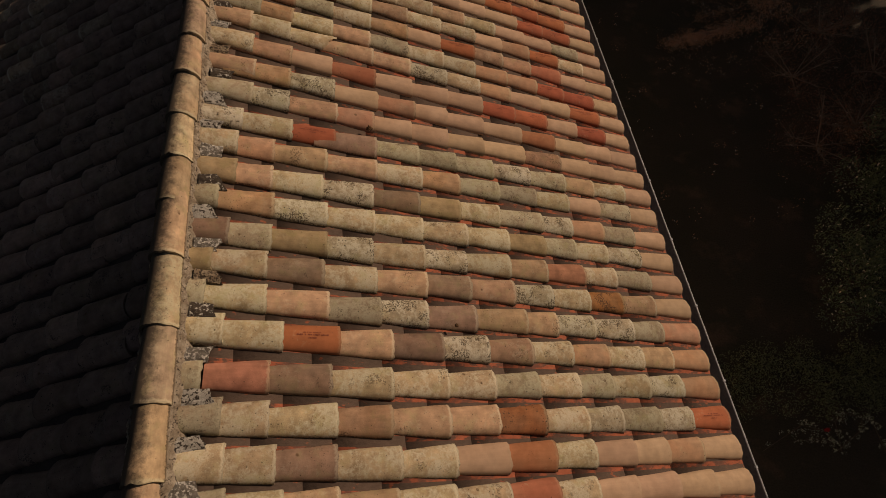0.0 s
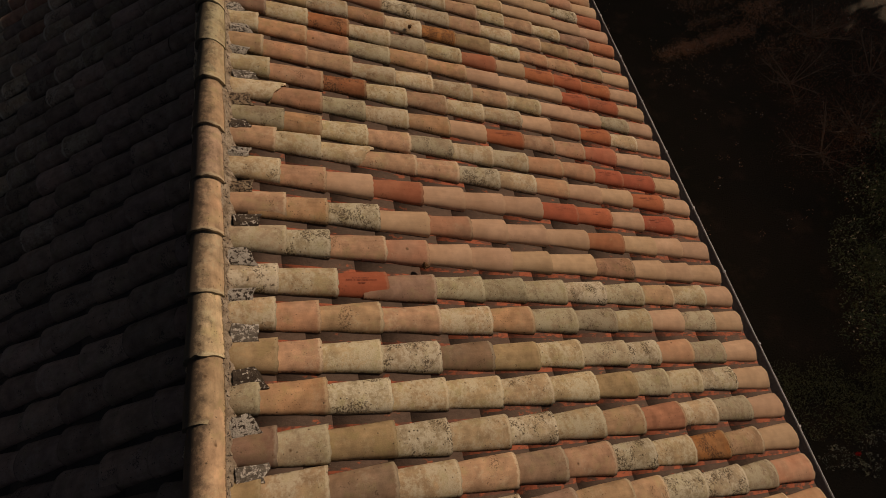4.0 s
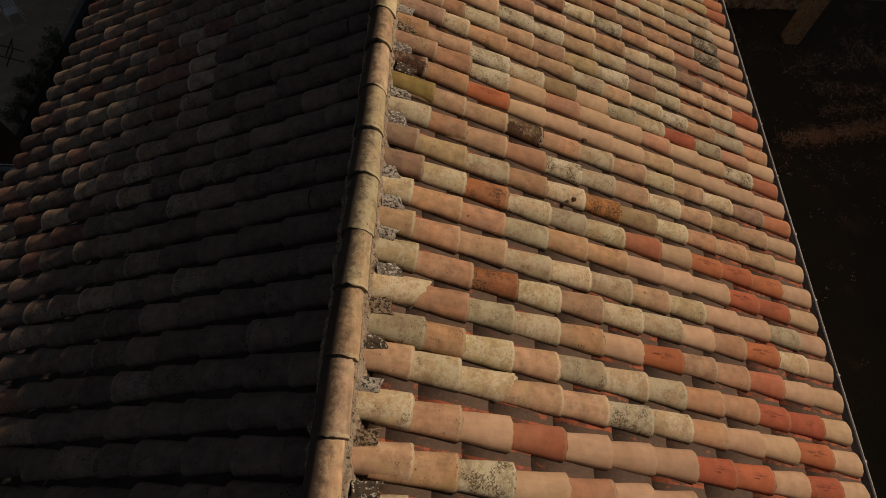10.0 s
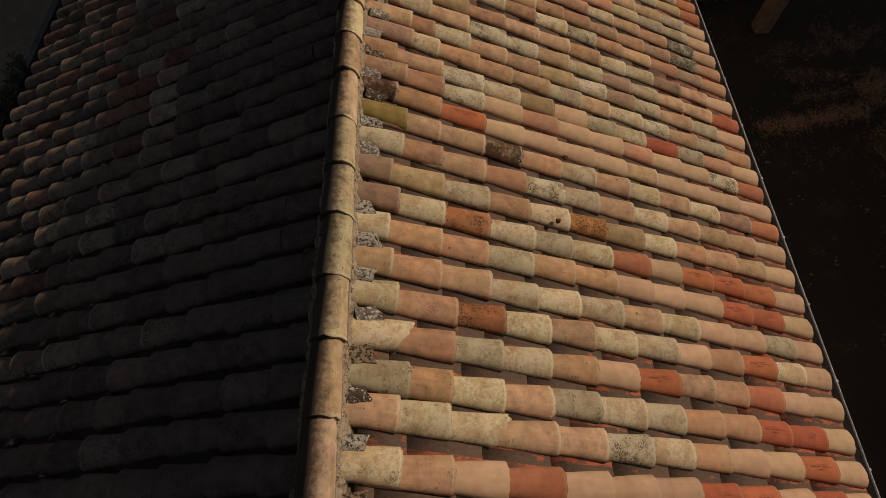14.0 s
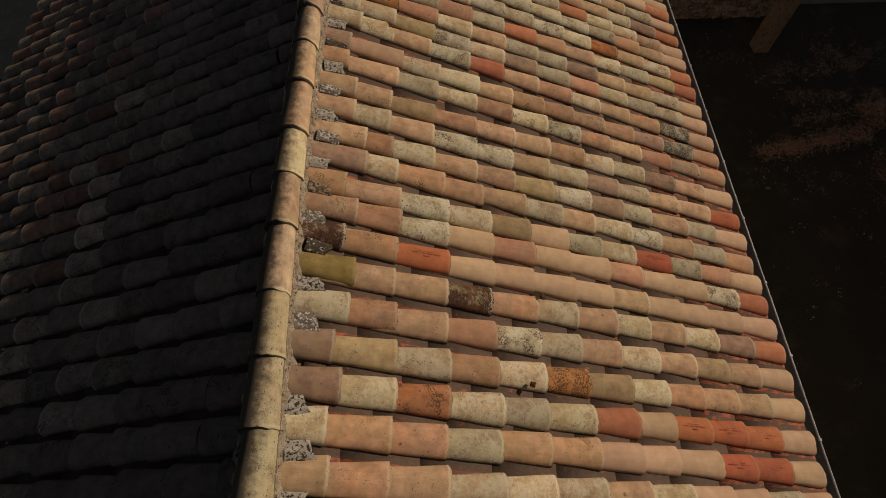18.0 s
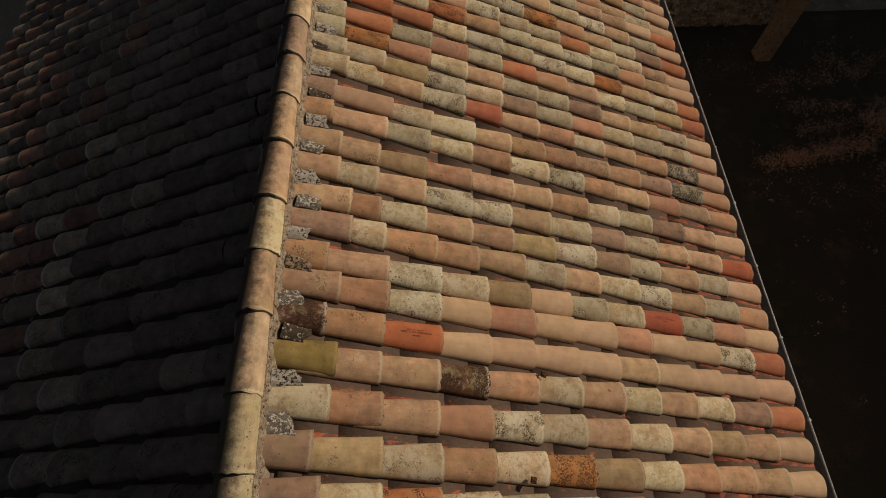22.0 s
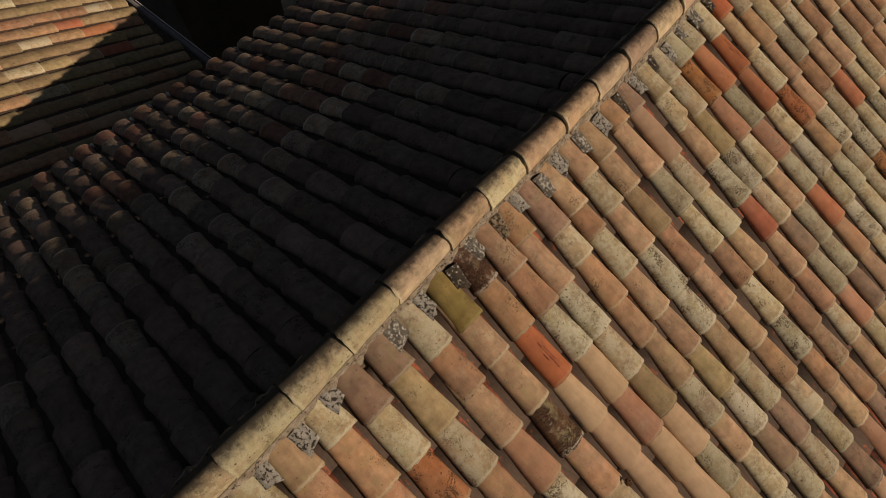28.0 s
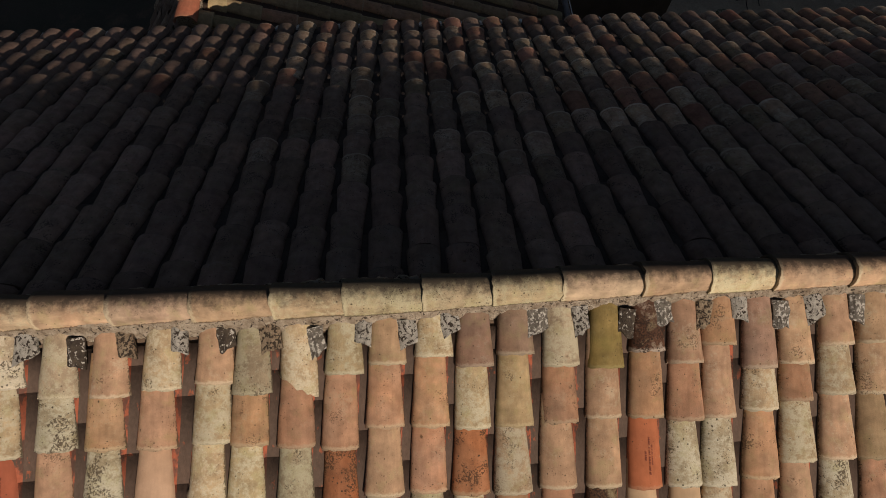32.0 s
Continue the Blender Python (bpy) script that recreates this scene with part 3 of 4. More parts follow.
def trough(y_at, x0, x1, half, sign, steps_x, seed):
    """The hollow course of under-tiles between two columns."""
    bm = bmesh.new()
    rnd = random.Random(seed)
    n = Vector((sign * FALL, 0, 1)).normalized()
    for i in range(len(steps_x) - 1):
        a, b = steps_x[i], steps_x[i + 1] + 0.03
        rows = []
        red = y_at(1.0) < 4.2 and a < 1.6 and rnd.random() < 0.5
        for x, lift in ((a, 0.004), (b, 0.0062)):
            line = []
            for j in range(7):
                u = -1 + j / 3
                p = Vector((sign * x, y_at(x) + u * half, DECK_Z - FALL * x)) + n * (lift + 0.026 * u * u + rnd.uniform(-0.0008, 0.0008))
                line.append(bm.verts.new(p))
            line += [bm.verts.new(v.co - n * 0.012) for v in line[::-1]]
            rows.append(line)
        for j in range(14):
            f = bm.faces.new((rows[0][j], rows[0][(j + 1) % 14], rows[1][(j + 1) % 14], rows[1][j]))
            f.smooth = True
            f.material_index = 1 if j in ((1, 4) if a < 0.8 else (3,) if y_at(1.0) < 2.6 or a > 2.3 or red else ()) else 0
        bm.faces.new(rows[0][::-1])
        bm.faces.new(rows[1])
    bmesh.ops.recalc_face_normals(bm, faces=bm.faces[:])
    return bm


for c, (mid, end, kinds, shown) in enumerate(columns):
    def line(x, mid=mid, end=end):
        return mid + (end - mid) * (x - 1) / 2.34 + 0.05 * max(0.0, 1 - x) - 0.008 * max(0.0, x - 1) + lean(mid, x)
    nxt = columns[c + 1] if c + 1 < len(columns) else (mid + 0.2, end + 0.2)
    def between(x, a=(mid, end), b=nxt):
        return ((a[0] + b[0]) + (a[1] - a[0] + b[1] - b[0]) * (x - 1) / 2.34) / 2 + 0.05 * max(0.0, 1 - x) - 0.008 * max(0.0, x - 1) + (lean(a[0], x) + lean(b[0], x)) / 2
    edges = [0.10] + [0.12 + (c * 0.137) % 0.36 + 0.36 * i for i in range(8)] + [EAVE_SUN - 0.03]
    course = part("channel_course", trough(between, 0.1, EAVE_SUN, 0.085, 1, edges, c), CHANNEL, sunny, "dark brown under-tile channel with reddish patches")
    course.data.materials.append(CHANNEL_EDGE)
    first = 0.10 + 0.01 * (ord(shown[0]) - ord("a"))
    x = 0.0
    for i, kind in enumerate(kinds):
        x = min(x + 0.10 + 0.01 * (ord(shown[i]) - ord("a")), EAVE_SUN - 0.02) if i < 11 else EAVE_SUN - 0.02 + shaker.uniform(-0.012, 0.006)
        up = Vector((-1, -(end - mid) / 2.34 + shaker.uniform(-0.016, 0.016), FALL)) - NORMAL * 0.022
        at = Vector((x, line(x) + shaker.uniform(-0.004, 0.004), DECK_Z - FALL * x)) + NORMAL * shaker.uniform(0.006, 0.011)
        if kind == "r":
            me = shaker.choice(STAMPED)
        elif mid == 7.088 and i == 1:
            me = BROKEN
        elif mid == 3.284 and i == 2:
            me = BROKEN_LIP
        else:
            me = shaker.choice(SECOND if i == 1 and x < 0.46 else PLAIN if i < 7 else NARROW)
        if i == 0:
            me = BROKEN_FIRST if mid == 3.689 else first_tile(first)
        lay_tile("tile", me, TILE[kind], course, at, up, NORMAL)

# Shady slope: mossy clay coloured darker to carry its shade, browner towards the eave.
shady = tagged(new("roof_slope_shady"), "shaded roof slope of mossy half-round clay tiles, coloured darker for the shade", "roof", kind="structure")
dark = random.Random(23)
y = 3.317 - 0.2065 * 40
row = 0
while y < Y1 - 0.1:
    def line(x, y=y):
        return y + (y - 4.14) * 0.0105 * (x - 0.75)
    def between(x, y=y):
        return y + 0.103 + (y - 4.04) * 0.0105 * (x - 0.75)
    edges = [0.10 + 0.38 * i for i in range(10)] + [-EAVE_SHADE + 0.01]
    course = part("channel_course", trough(between, 0.1, -EAVE_SHADE, 0.085, -1, edges, 500 + row), SHADE_CHANNEL, shady)
    course.data.materials.append(SHADE_CHANNEL)
    first = dark.uniform(0.2, 0.36)
    count = 12
    gap = (-EAVE_SHADE - first) / count
    for i in range(count + 1):
        loose = 0.03 if i < 7 else 0.055
        x = first + gap * i + (dark.uniform(-loose, loose) if 0 < i < count else 0)
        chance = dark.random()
        # darkest clays near the ridge and at low y deepen the painted shade
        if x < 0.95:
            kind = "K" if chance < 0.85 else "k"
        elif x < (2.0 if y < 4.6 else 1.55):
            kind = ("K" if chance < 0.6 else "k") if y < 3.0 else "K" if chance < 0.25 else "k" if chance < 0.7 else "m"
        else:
            dark_share = 0.22 + 0.62 * max(0.0, min(1.0, (4.4 - y) / 2.5))
            kind = ("K" if chance < dark_share * 0.7 else "k") if chance < dark_share else "m" if chance < dark_share + 0.36 * (1 - dark_share) else "n" if chance < dark_share + 0.64 * (1 - dark_share) else "h"
        up = Vector((1, dark.uniform(-loose, loose) * 0.9, FALL - 0.008)) - NORMAL_SHADE * 0.015
        at = Vector((-x, line(x) + dark.uniform(-loose, loose) * 0.3, DECK_Z - FALL * x)) + NORMAL_SHADE * dark.uniform(0.006, 0.012 + 0.1 * loose)
        me = dark.choice(SHADY_TILES[:6] if i > 1 else SHADY_TILES[6:]) if i else first_tile(first)
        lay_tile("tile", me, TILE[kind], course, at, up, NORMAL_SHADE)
    y += 0.2065
    row += 1

# Ridge: overlapping ridge tiles bedded in mortar.
ridge = tagged(new("roof_ridge"), "ridge of overlapping half-round clay tiles bedded in pale mortar", "roof ridge", kind="structure")


def ridge_x(y):
    """The ridge line wanders a little."""
    return -0.040 + 0.008 * math.sin(1.9 * y + 0.6)


RIDGE_TILES = [barrel_tile("ridge_tile", 200 + s, low=0.087, high=0.074, length=0.40, rise=1.25, thick=0.015) for s in range(5)]
joints = [0.65 - 0.33 * i for i in range(15, 0, -1)] + [0.65, 1.015, 1.40, 1.72, 2.01, 2.32, 2.645, 2.97, 3.32, 3.67, 3.985, 4.335, 4.65, 4.97, 5.345, 5.665, 5.975, 6.34] + [6.34 + 0.33 * i for i in range(1, 35)]
tone = random.Random(3)
tones = "".join(tone.choice("uvwuLv") for _ in range(14)) + "wvLwwuuwvwLGGLvwLwwvvuvw" + "".join(tone.choice("uvwuLv") for _ in range(32))
for i, y in enumerate(joints):
    kind = tones[i]
    if y + 0.3 > Y1:
        break
    at = Vector((ridge_x(y), y - 0.012, RIDGE_Z - 0.02 - 0.087 * 1.25 + tone.uniform(-0.004, 0.004)))
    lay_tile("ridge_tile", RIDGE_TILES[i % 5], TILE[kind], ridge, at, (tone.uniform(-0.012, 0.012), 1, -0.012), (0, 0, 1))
for sign in (1, -1):
    bm = bmesh.new()
    rings = []
    count = int((Y1 - Y0) / 0.012)
    for i in range(count + 1):
        y = Y0 + (Y1 - Y0) * i / count
        bump = [noise.noise((y * 18, sign * 3 + j * 2.3, 1.7)) + 0.8 * noise.noise((y * 53, sign * 5 + j * 1.3, 0.4)) for j in range(6)]
        base = DECK_Z
        mid = ridge_x(y)
        out = mid + 0.099 + 0.008 * bump[0] if sign > 0 else 0.150 + 0.016 * bump[0]
        pts = [(out - 0.07, base + 0.09), (out - 0.042, base + 0.104 + 0.006 * bump[1]), (out - 0.026 + 0.006 * bump[2], base + 0.078 + 0.010 * bump[3]), (out - 0.014 + 0.006 * bump[4], base + 0.050 + 0.010 * bump[5]),
               (out + 0.004 * bump[1], base + 0.016 + 0.010 * bump[2]), (out + 0.012, base - FALL * out - 0.01)]
        rings.append([bm.verts.new((sign * px, y, pz)) for px, pz in pts])
    for a, b in zip(rings, rings[1:]):
        for j in range(5):
            bm.faces.new((a[j], a[j + 1], b[j + 1], b[j])).smooth = j == 0
    bmesh.ops.recalc_face_normals(bm, faces=bm.faces[:])
    part("mortar_bed", bm, MORTAR, ridge, "rough pale grey mortar")
# small grey tile scraps that close the channels under the ridge
def scrap(seed):
    rnd = random.Random(seed)
    bm = bmesh.new()
    top, low = [], []
    half = rnd.uniform(0.037, 0.051)
    slant = rnd.uniform(-0.022, 0.022)
    for j in range(4):
        for i in range(5):
            u = -1 + i / 2
            p = Vector((u * half + rnd.uniform(-0.005, 0.005), j * 0.042 + ((slant * u + rnd.uniform(-0.011, 0.011)) if j == 0 else 0), 0.022 - 0.012 * u * u + rnd.uniform(-0.004, 0.004)))
            top.append(bm.verts.new(p))
            low.append(bm.verts.new(p - Vector((0, 0, 0.016))))
    for j in range(3):
        for i in range(4):
            q = [j * 5 + i, j * 5 + i + 1, j * 5 + i + 6, j * 5 + i + 5]
            bm.faces.new([top[k] for k in q])
            bm.faces.new([low[k] for k in q[::-1]])
    rim = [0, 1, 2, 3, 4, 9, 14, 19, 18, 17, 16, 15, 10, 5]
    for a, b in zip(rim, rim[1:] + rim[:1]):
        bm.faces.new((top[a], low[a], low[b], top[b]))
    bmesh.ops.recalc_face_normals(bm, faces=bm.faces[:])
    return mesh_of("closing_tile", bm, SCRAPS_OF[0])
SCRAPS = [scrap(s) for s in range(8)]
for c in range(len(columns) - 1):
    y = (columns[c][0] + columns[c + 1][0]) / 2 + 0.05
    x = shaker.uniform(0.12, 0.175)
    skin = SCRAPS_OF[shaker.choice((0, 0, 0, 1, 1, 2, 2, 3))]
    if shaker.random() < 0.06:
        continue
    lay_tile("closing_tile", shaker.choice(SCRAPS), skin, ridge, Vector((x, y, DECK_Z - FALL * x)) + NORMAL * 0.034, (-1, shaker.uniform(-0.2, 0.2), FALL * 0.9), NORMAL)

# Gutter under the sunny eave
gutter = tagged(new("rain_gutter"), "old half-round zinc gutter with a bright rolled rim along the eave", "gutter")
bm = bmesh.new()
rings = []
for y in [Y0 + (Y1 - Y0) * i / 12 for i in range(13)]:
    ring = []
    for r in (0.075, 0.072):
        for i in range(9):
            a = math.pi * (i / 8 if r == 0.075 else 1 - i / 8)
            ring.append(bm.verts.new((3.392 - r * math.cos(a), y, 10.228 - r * math.sin(a))))
    rings.append(ring)
for a, b in zip(rings, rings[1:]):
    for j in range(18):
        bm.faces.new((a[j], a[(j + 1) % 18], b[(j + 1) % 18], b[j])).smooth = True
bmesh.ops.recalc_face_normals(bm, faces=bm.faces[:])
part("trough", bm, ZINC, gutter)
def rod(bm, p, q, r0, r1, sides=8):
    p, q = Vector(p), Vector(q)
    m = Matrix.Translation((p + q) / 2) @ (q - p).to_track_quat("Z", "Y").to_matrix().to_4x4()
    bmesh.ops.create_cone(bm, cap_ends=True, segments=sides, radius1=r0, radius2=r1, depth=(q - p).length, matrix=m)
bm = bmesh.new()
rod(bm, (3.464, Y0, 10.243), (3.464, Y1, 10.243), 0.0048, 0.0048)
part("rolled_rim", bm, ZINC_RIM, gutter, "bright rolled zinc edge")
y = Y0 + 0.3
while y < Y1:
    bm = bmesh.new()
    block(bm, 3.458, y, 10.231, 3.473, y + 0.016, 10.251)
    part("rim_clip", bm, ZINC_RIM, gutter)
    bm = bmesh.new()
    block(bm, 3.19, y, 10.136, 3.215, y + 0.02, 10.32)
    block(bm, 3.19, y, 10.136, 3.42, y + 0.02, 10.152)
    part("bracket", bm, ZINC, gutter)
    y += 0.62


# pale mortar plugs that show under the tile ends of the shady eave
plugs = tagged(new("eave_mortar"), "small white mortar plugs between the tile ends of the shady eave", "mortar", kind="structure")
def plug(seed):
    rnd = random.Random(seed)
    bm = bmesh.new()
    hull(bm, [(0.6 * (rnd.uniform(-0.012, 0.012) + px), py, 0.65 * pz + rnd.uniform(-0.006, 0.006)) for px, py, pz in ((-0.03, 0, 0), (0.03, 0, 0), (0.022, 0, 0.05), (-0.02, 0, 0.055), (-0.028, 0.08, 0), (0.028, 0.08, 0), (0.02, 0.08, 0.04), (-0.018, 0.08, 0.045))],
         [(0, 1, 2, 3), (4, 7, 6, 5), (0, 4, 5, 1), (1, 5, 6, 2), (2, 6, 7, 3), (3, 7, 4, 0)])
    bmesh.ops.recalc_face_normals(bm, faces=bm.faces[:])
    return mesh_of("plug", bm, LIME)
LIME = rough_stuff("white_lime", (0.72, 0.70, 0.66), (0.6, 0.58, 0.54), 20.0)
PLUGS = [plug(s) for s in range(3)]
y = 3.317 - 0.2065 * 39.5
while y < Y1 - 0.2:
    if dark.random() < (0.7 if y < 2.4 else 0.5):
        x = -EAVE_SHADE + dark.uniform(0.02, 0.05)
        ob = lay_tile("plug", dark.choice(PLUGS), LIME, plugs, (-x, y + (y - 4.14) * 0.031, DECK_Z - FALL * x - 0.005), (1, 0, FALL), NORMAL_SHADE)
    y += 0.2065

# clumps of dry moss that lie on the tiles
MOSS_AT = ((1.40, 5.17, 0.022), (1.27, 4.62, 0.02), (1.02, 2.50, 0.024), (1.43, 1.06, 0.013))
def clump(seed, size):
    rnd = random.Random(seed)
    bm = bmesh.new()
    bmesh.ops.create_icosphere(bm, subdivisions=3, radius=size)
    for v in bm.verts:
        v.co *= 0.7 + 0.6 * abs(noise.noise(v.co * 60 + Vector((seed, 0, 0)))) + rnd.uniform(-0.08, 0.08)
        v.co.z *= 0.7
    return bm
for i, (x, y, size) in enumerate(MOSS_AT):
    ob = new("moss_clump", mesh_of("moss_clump", clump(i, size), MOSS))
    ob.location = (x, y, DECK_Z - FALL * x + 0.078)
    tagged(ob, "small clump of dry brown moss lying on the roof tiles", "moss", "moss clumps on the roof")

# ---------------------------------------------------------------- the lower wing beside the shady eave
WX, WY, WZ, W_EAVE = -4.10, 1.9, 10.02, 6.8     # gable end, ridge line, ridge crest, eave of its sunny side
W_DECK, W_FALL = 9.883, 0.345
BIG = [barrel_tile("tile", 300 + s, low=0.110 + 0.003 * (s % 3), high=0.09, length=0.50, rise=0.6, thick=0.018) for s in range(6)]
BIG_SHORT = barrel_tile("tile", 310, low=0.120, high=0.11, length=0.2, rise=0.6, thick=0.018)
BIG_RIDGE = [barrel_tile("ridge_tile", 320 + s, low=0.126, high=0.112, length=0.41, rise=0.75, thick=0.018) for s in range(4)]
wing = tagged(new("lower_wing"), "lower wing of the house with rendered gable wall", "house")
bm = bmesh.new()
block(bm, -9.5, WY - 1.85, 0, WX - 0.15, WY + 4.6, 7.15)
part("wall", bm, RENDER, wing)
bm = bmesh.new()
side = [(WY - 1.84, 7.15), (WY + 4.55, 7.15), (WY + 4.55, W_DECK - W_FALL * 4.55 - 0.03), (WY, W_DECK - 0.03), (WY - 1.84, W_DECK - 1.25 * 1.84 - 0.03)]
hull(bm, [(WX - 0.15, b, c) for b, c in side] + [(-9.5, b, c) for b, c in side],
     [(0, 1, 2, 3, 4), (9, 8, 7, 6, 5), (0, 5, 6, 1), (1, 6, 7, 2), (2, 7, 8, 3), (3, 8, 9, 4), (4, 9, 5, 0)])
bmesh.ops.recalc_face_normals(bm, faces=bm.faces[:])
part("gable", bm, RENDER, wing)
mix = random.Random(31)
for sign, name, label in ((1, "wing_roof_slope_sunny", "low wing roof slope of cream and orange half-round clay tiles, half in sun"), (-1, "wing_roof_slope_shady", "shady slope of the low wing roof, pitched steep and coloured dark for shade")):
    slope = tagged(new(name), label, "roof", kind="structure")
    # shady side is pitched steep and tiled dark, so its shade is built in
    fall = W_FALL if sign > 0 else 1.25
    face = Vector((0, sign * fall, 1)).normalized()
    run = W_EAVE - WY if sign > 0 else 2.0
    for c in range(19):
        x = WX - 0.15 - 0.287 * c
        bm = bmesh.new()
        rows = []
        for v, lift in ((0.08, 0.006), (run + 0.01, 0.006)):
            ring = [bm.verts.new(Vector((x - 0.1435 + u * 0.12, WY + sign * v, W_DECK - fall * v)) + face * (lift + 0.026 * u * u)) for u in (-1, -0.5, 0, 0.5, 1)]
            rows.append(ring + [bm.verts.new(q.co - face * 0.012) for q in ring[::-1]])
        for j in range(10):
            bm.faces.new((rows[0][j], rows[0][(j + 1) % 10], rows[1][(j + 1) % 10], rows[1][j])).smooth = True
        bm.faces.new(rows[0]), bm.faces.new(rows[1][::-1])
        bmesh.ops.recalc_face_normals(bm, faces=bm.faces[:])
        course = part("channel_course", bm, CHANNEL if sign > 0 else SHADE_CHANNEL, slope)
        v = mix.uniform(0.24, 0.38)
        shift = 0
        while v < run + 0.14:
            chance = mix.random()
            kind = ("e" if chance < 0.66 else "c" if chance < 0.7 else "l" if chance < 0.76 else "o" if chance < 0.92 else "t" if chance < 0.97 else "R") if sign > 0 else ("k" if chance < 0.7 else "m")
            v_end = min(v, run)
            at = Vector((x + mix.uniform(-0.007, 0.007), WY + sign * v_end, W_DECK - fall * v_end)) + face * mix.uniform(0.004, 0.012)
            me = mix.choice(BIG) if shift else BIG_SHORT
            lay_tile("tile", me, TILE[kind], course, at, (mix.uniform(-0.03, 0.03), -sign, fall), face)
            v += 0.40 + mix.uniform(-0.05, 0.03)
            shift += 1
wing_ridge = tagged(new("wing_ridge"), "ridge of the low wing with an orange end tile", "roof ridge", kind="structure")
for i in range(15):
    kind = "RPsbuvwu"[i] if i < 8 else mix.choice("uvw")
    at = (WX - 0.33 * i, WY + mix.uniform(-0.008, 0.008), WZ - 0.095 + mix.uniform(-0.006, 0.006))
    lay_tile("ridge_tile", BIG_RIDGE[i % 4], TILE[kind], wing_ridge, at, (-1, mix.uniform(-0.02, 0.02), -0.01), (0, 0, 1))
bm = bmesh.new()
rings = []
for i in range(78):
    x = WX - 0.06 - i * 0.07
    b = noise.noise((x * 9, 4, 2))
    rings.append([bm.verts.new((x, WY + u * (0.108 + 0.010 * b), W_DECK + h + 0.01 * b)) for u, h in ((-1.15, -0.07), (-1.05, 0.03), (-0.7, 0.085), (0.7, 0.085), (1.05, 0.03), (1.15, -0.07))])
for a, b in zip(rings, rings[1:]):
    for j in range(5):
        bm.faces.new((a[j], a[j + 1], b[j + 1], b[j])).smooth = True
bm.faces.new(rings[0])
bmesh.ops.recalc_face_normals(bm, faces=bm.faces[:])
part("mortar_bed", bm, MORTAR, wing_ridge)

gutter = tagged(new("wing_gutter"), "narrow grey zinc gutter along the eave of the low wing", "gutter")
bm = bmesh.new()
rod(bm, (WX - 0.05, W_EAVE + 0.09, W_DECK - W_FALL * (W_EAVE - WY) - 0.02), (WX - 5.4, W_EAVE + 0.09, W_DECK - W_FALL * (W_EAVE - WY) - 0.02), 0.05, 0.05, 10)
part("trough", bm, ZINC, gutter)
bm = bmesh.new()
rod(bm, (WX - 0.05, W_EAVE + 0.145, W_DECK - W_FALL * (W_EAVE - WY) + 0.03), (WX - 5.4, W_EAVE + 0.145, W_DECK - W_FALL * (W_EAVE - WY) + 0.03), 0.008, 0.008, 6)
part("rolled_rim", bm, ZINC_RIM, gutter)

# flat-topped annex beyond the wing
annex = tagged(new("annex"), "narrow flat-topped annex with rendered walls coloured dark for shade", "building")
AX, AY0, AY1, AZ = -11.62, 8.9, 11.83, 5.2
part("wall", box_mesh(AX - 4.0, AY0, 0, AX, AY1, AZ - 0.35), SHADE_RENDER, annex)
for ends in ((AX - 0.2, AY0 - 0.04, AZ - 0.35, AX + 0.03, AY1 + 0.04, AZ), (AX - 4.0, AY1 - 0.18, AZ - 0.35, AX - 0.2, AY1 + 0.04, AZ), (AX - 4.0, AY0 - 0.04, AZ - 0.35, AX - 0.2, AY0 + 0.18, AZ)):
    part("parapet", box_mesh(*ends), SHADE_RENDER, annex)
for ends in ((AX - 0.2, AY0 - 0.06, AZ, AX + 0.05, AY1 + 0.06, AZ + 0.05), (AX - 4.0, AY1 - 0.18, AZ, AX - 0.2, AY1 + 0.06, AZ + 0.05), (AX - 4.0, AY0 - 0.06, AZ, AX - 0.2, AY0 + 0.18, AZ + 0.05)):
    part("coping", box_mesh(*ends), STONE, annex, "narrow stone coping")

# ---------------------------------------------------------------- ground, yard and garden
def sheet(name, x0, y0, x1, y1, n, z, wobble, material, label, category):
    bm = bmesh.new()
    vs = [[bm.verts.new((x0 + (x1 - x0) * i / n, y0 + (y1 - y0) * j / n, z)) for j in range(n + 1)] for i in range(n + 1)]
    for row in vs:
        for v in row:
            v.co.z += wobble * noise.noise(v.co * 0.35) if wobble else 0
    for i in range(n):
        for j in range(n):
            bm.faces.new((vs[i][j], vs[i + 1][j], vs[i + 1][j + 1], vs[i][j + 1])).smooth = True
    return tagged(new(name, mesh_of(name, bm, material)), label, category, kind="structure")
sheet("ground", -400, -400, 400, 400, 40, 0.0, 0.0, SOIL, "dark garden soil and rough grass", "ground")
sheet("yard", -30, 5.5, -3.3, 40, 24, 0.03, 0.02, YARD, "bare gravel yard behind the house", "yard")


sheet("lane", 3, 21.9, 60, 60, 20, 0.03, 0.03, LANE, "pale gravel lane beyond the garden wall", "lane")
sheet("paved_strip", -14.62, 9.5, -14.12, 24.0, 8, 0.06, 0.0, LANE, "narrow grey paved strip along the yard", "pavement")
kerb = tagged(new("low_kerb", mesh_of("low_kerb", box_mesh(-14.12, 9.5, 0.0, -13.86, 24.0, 0.32, soft=0.02), GRIMY_ZINC)), "low dark kerb wall along the yard", "kerb", kind="structure")


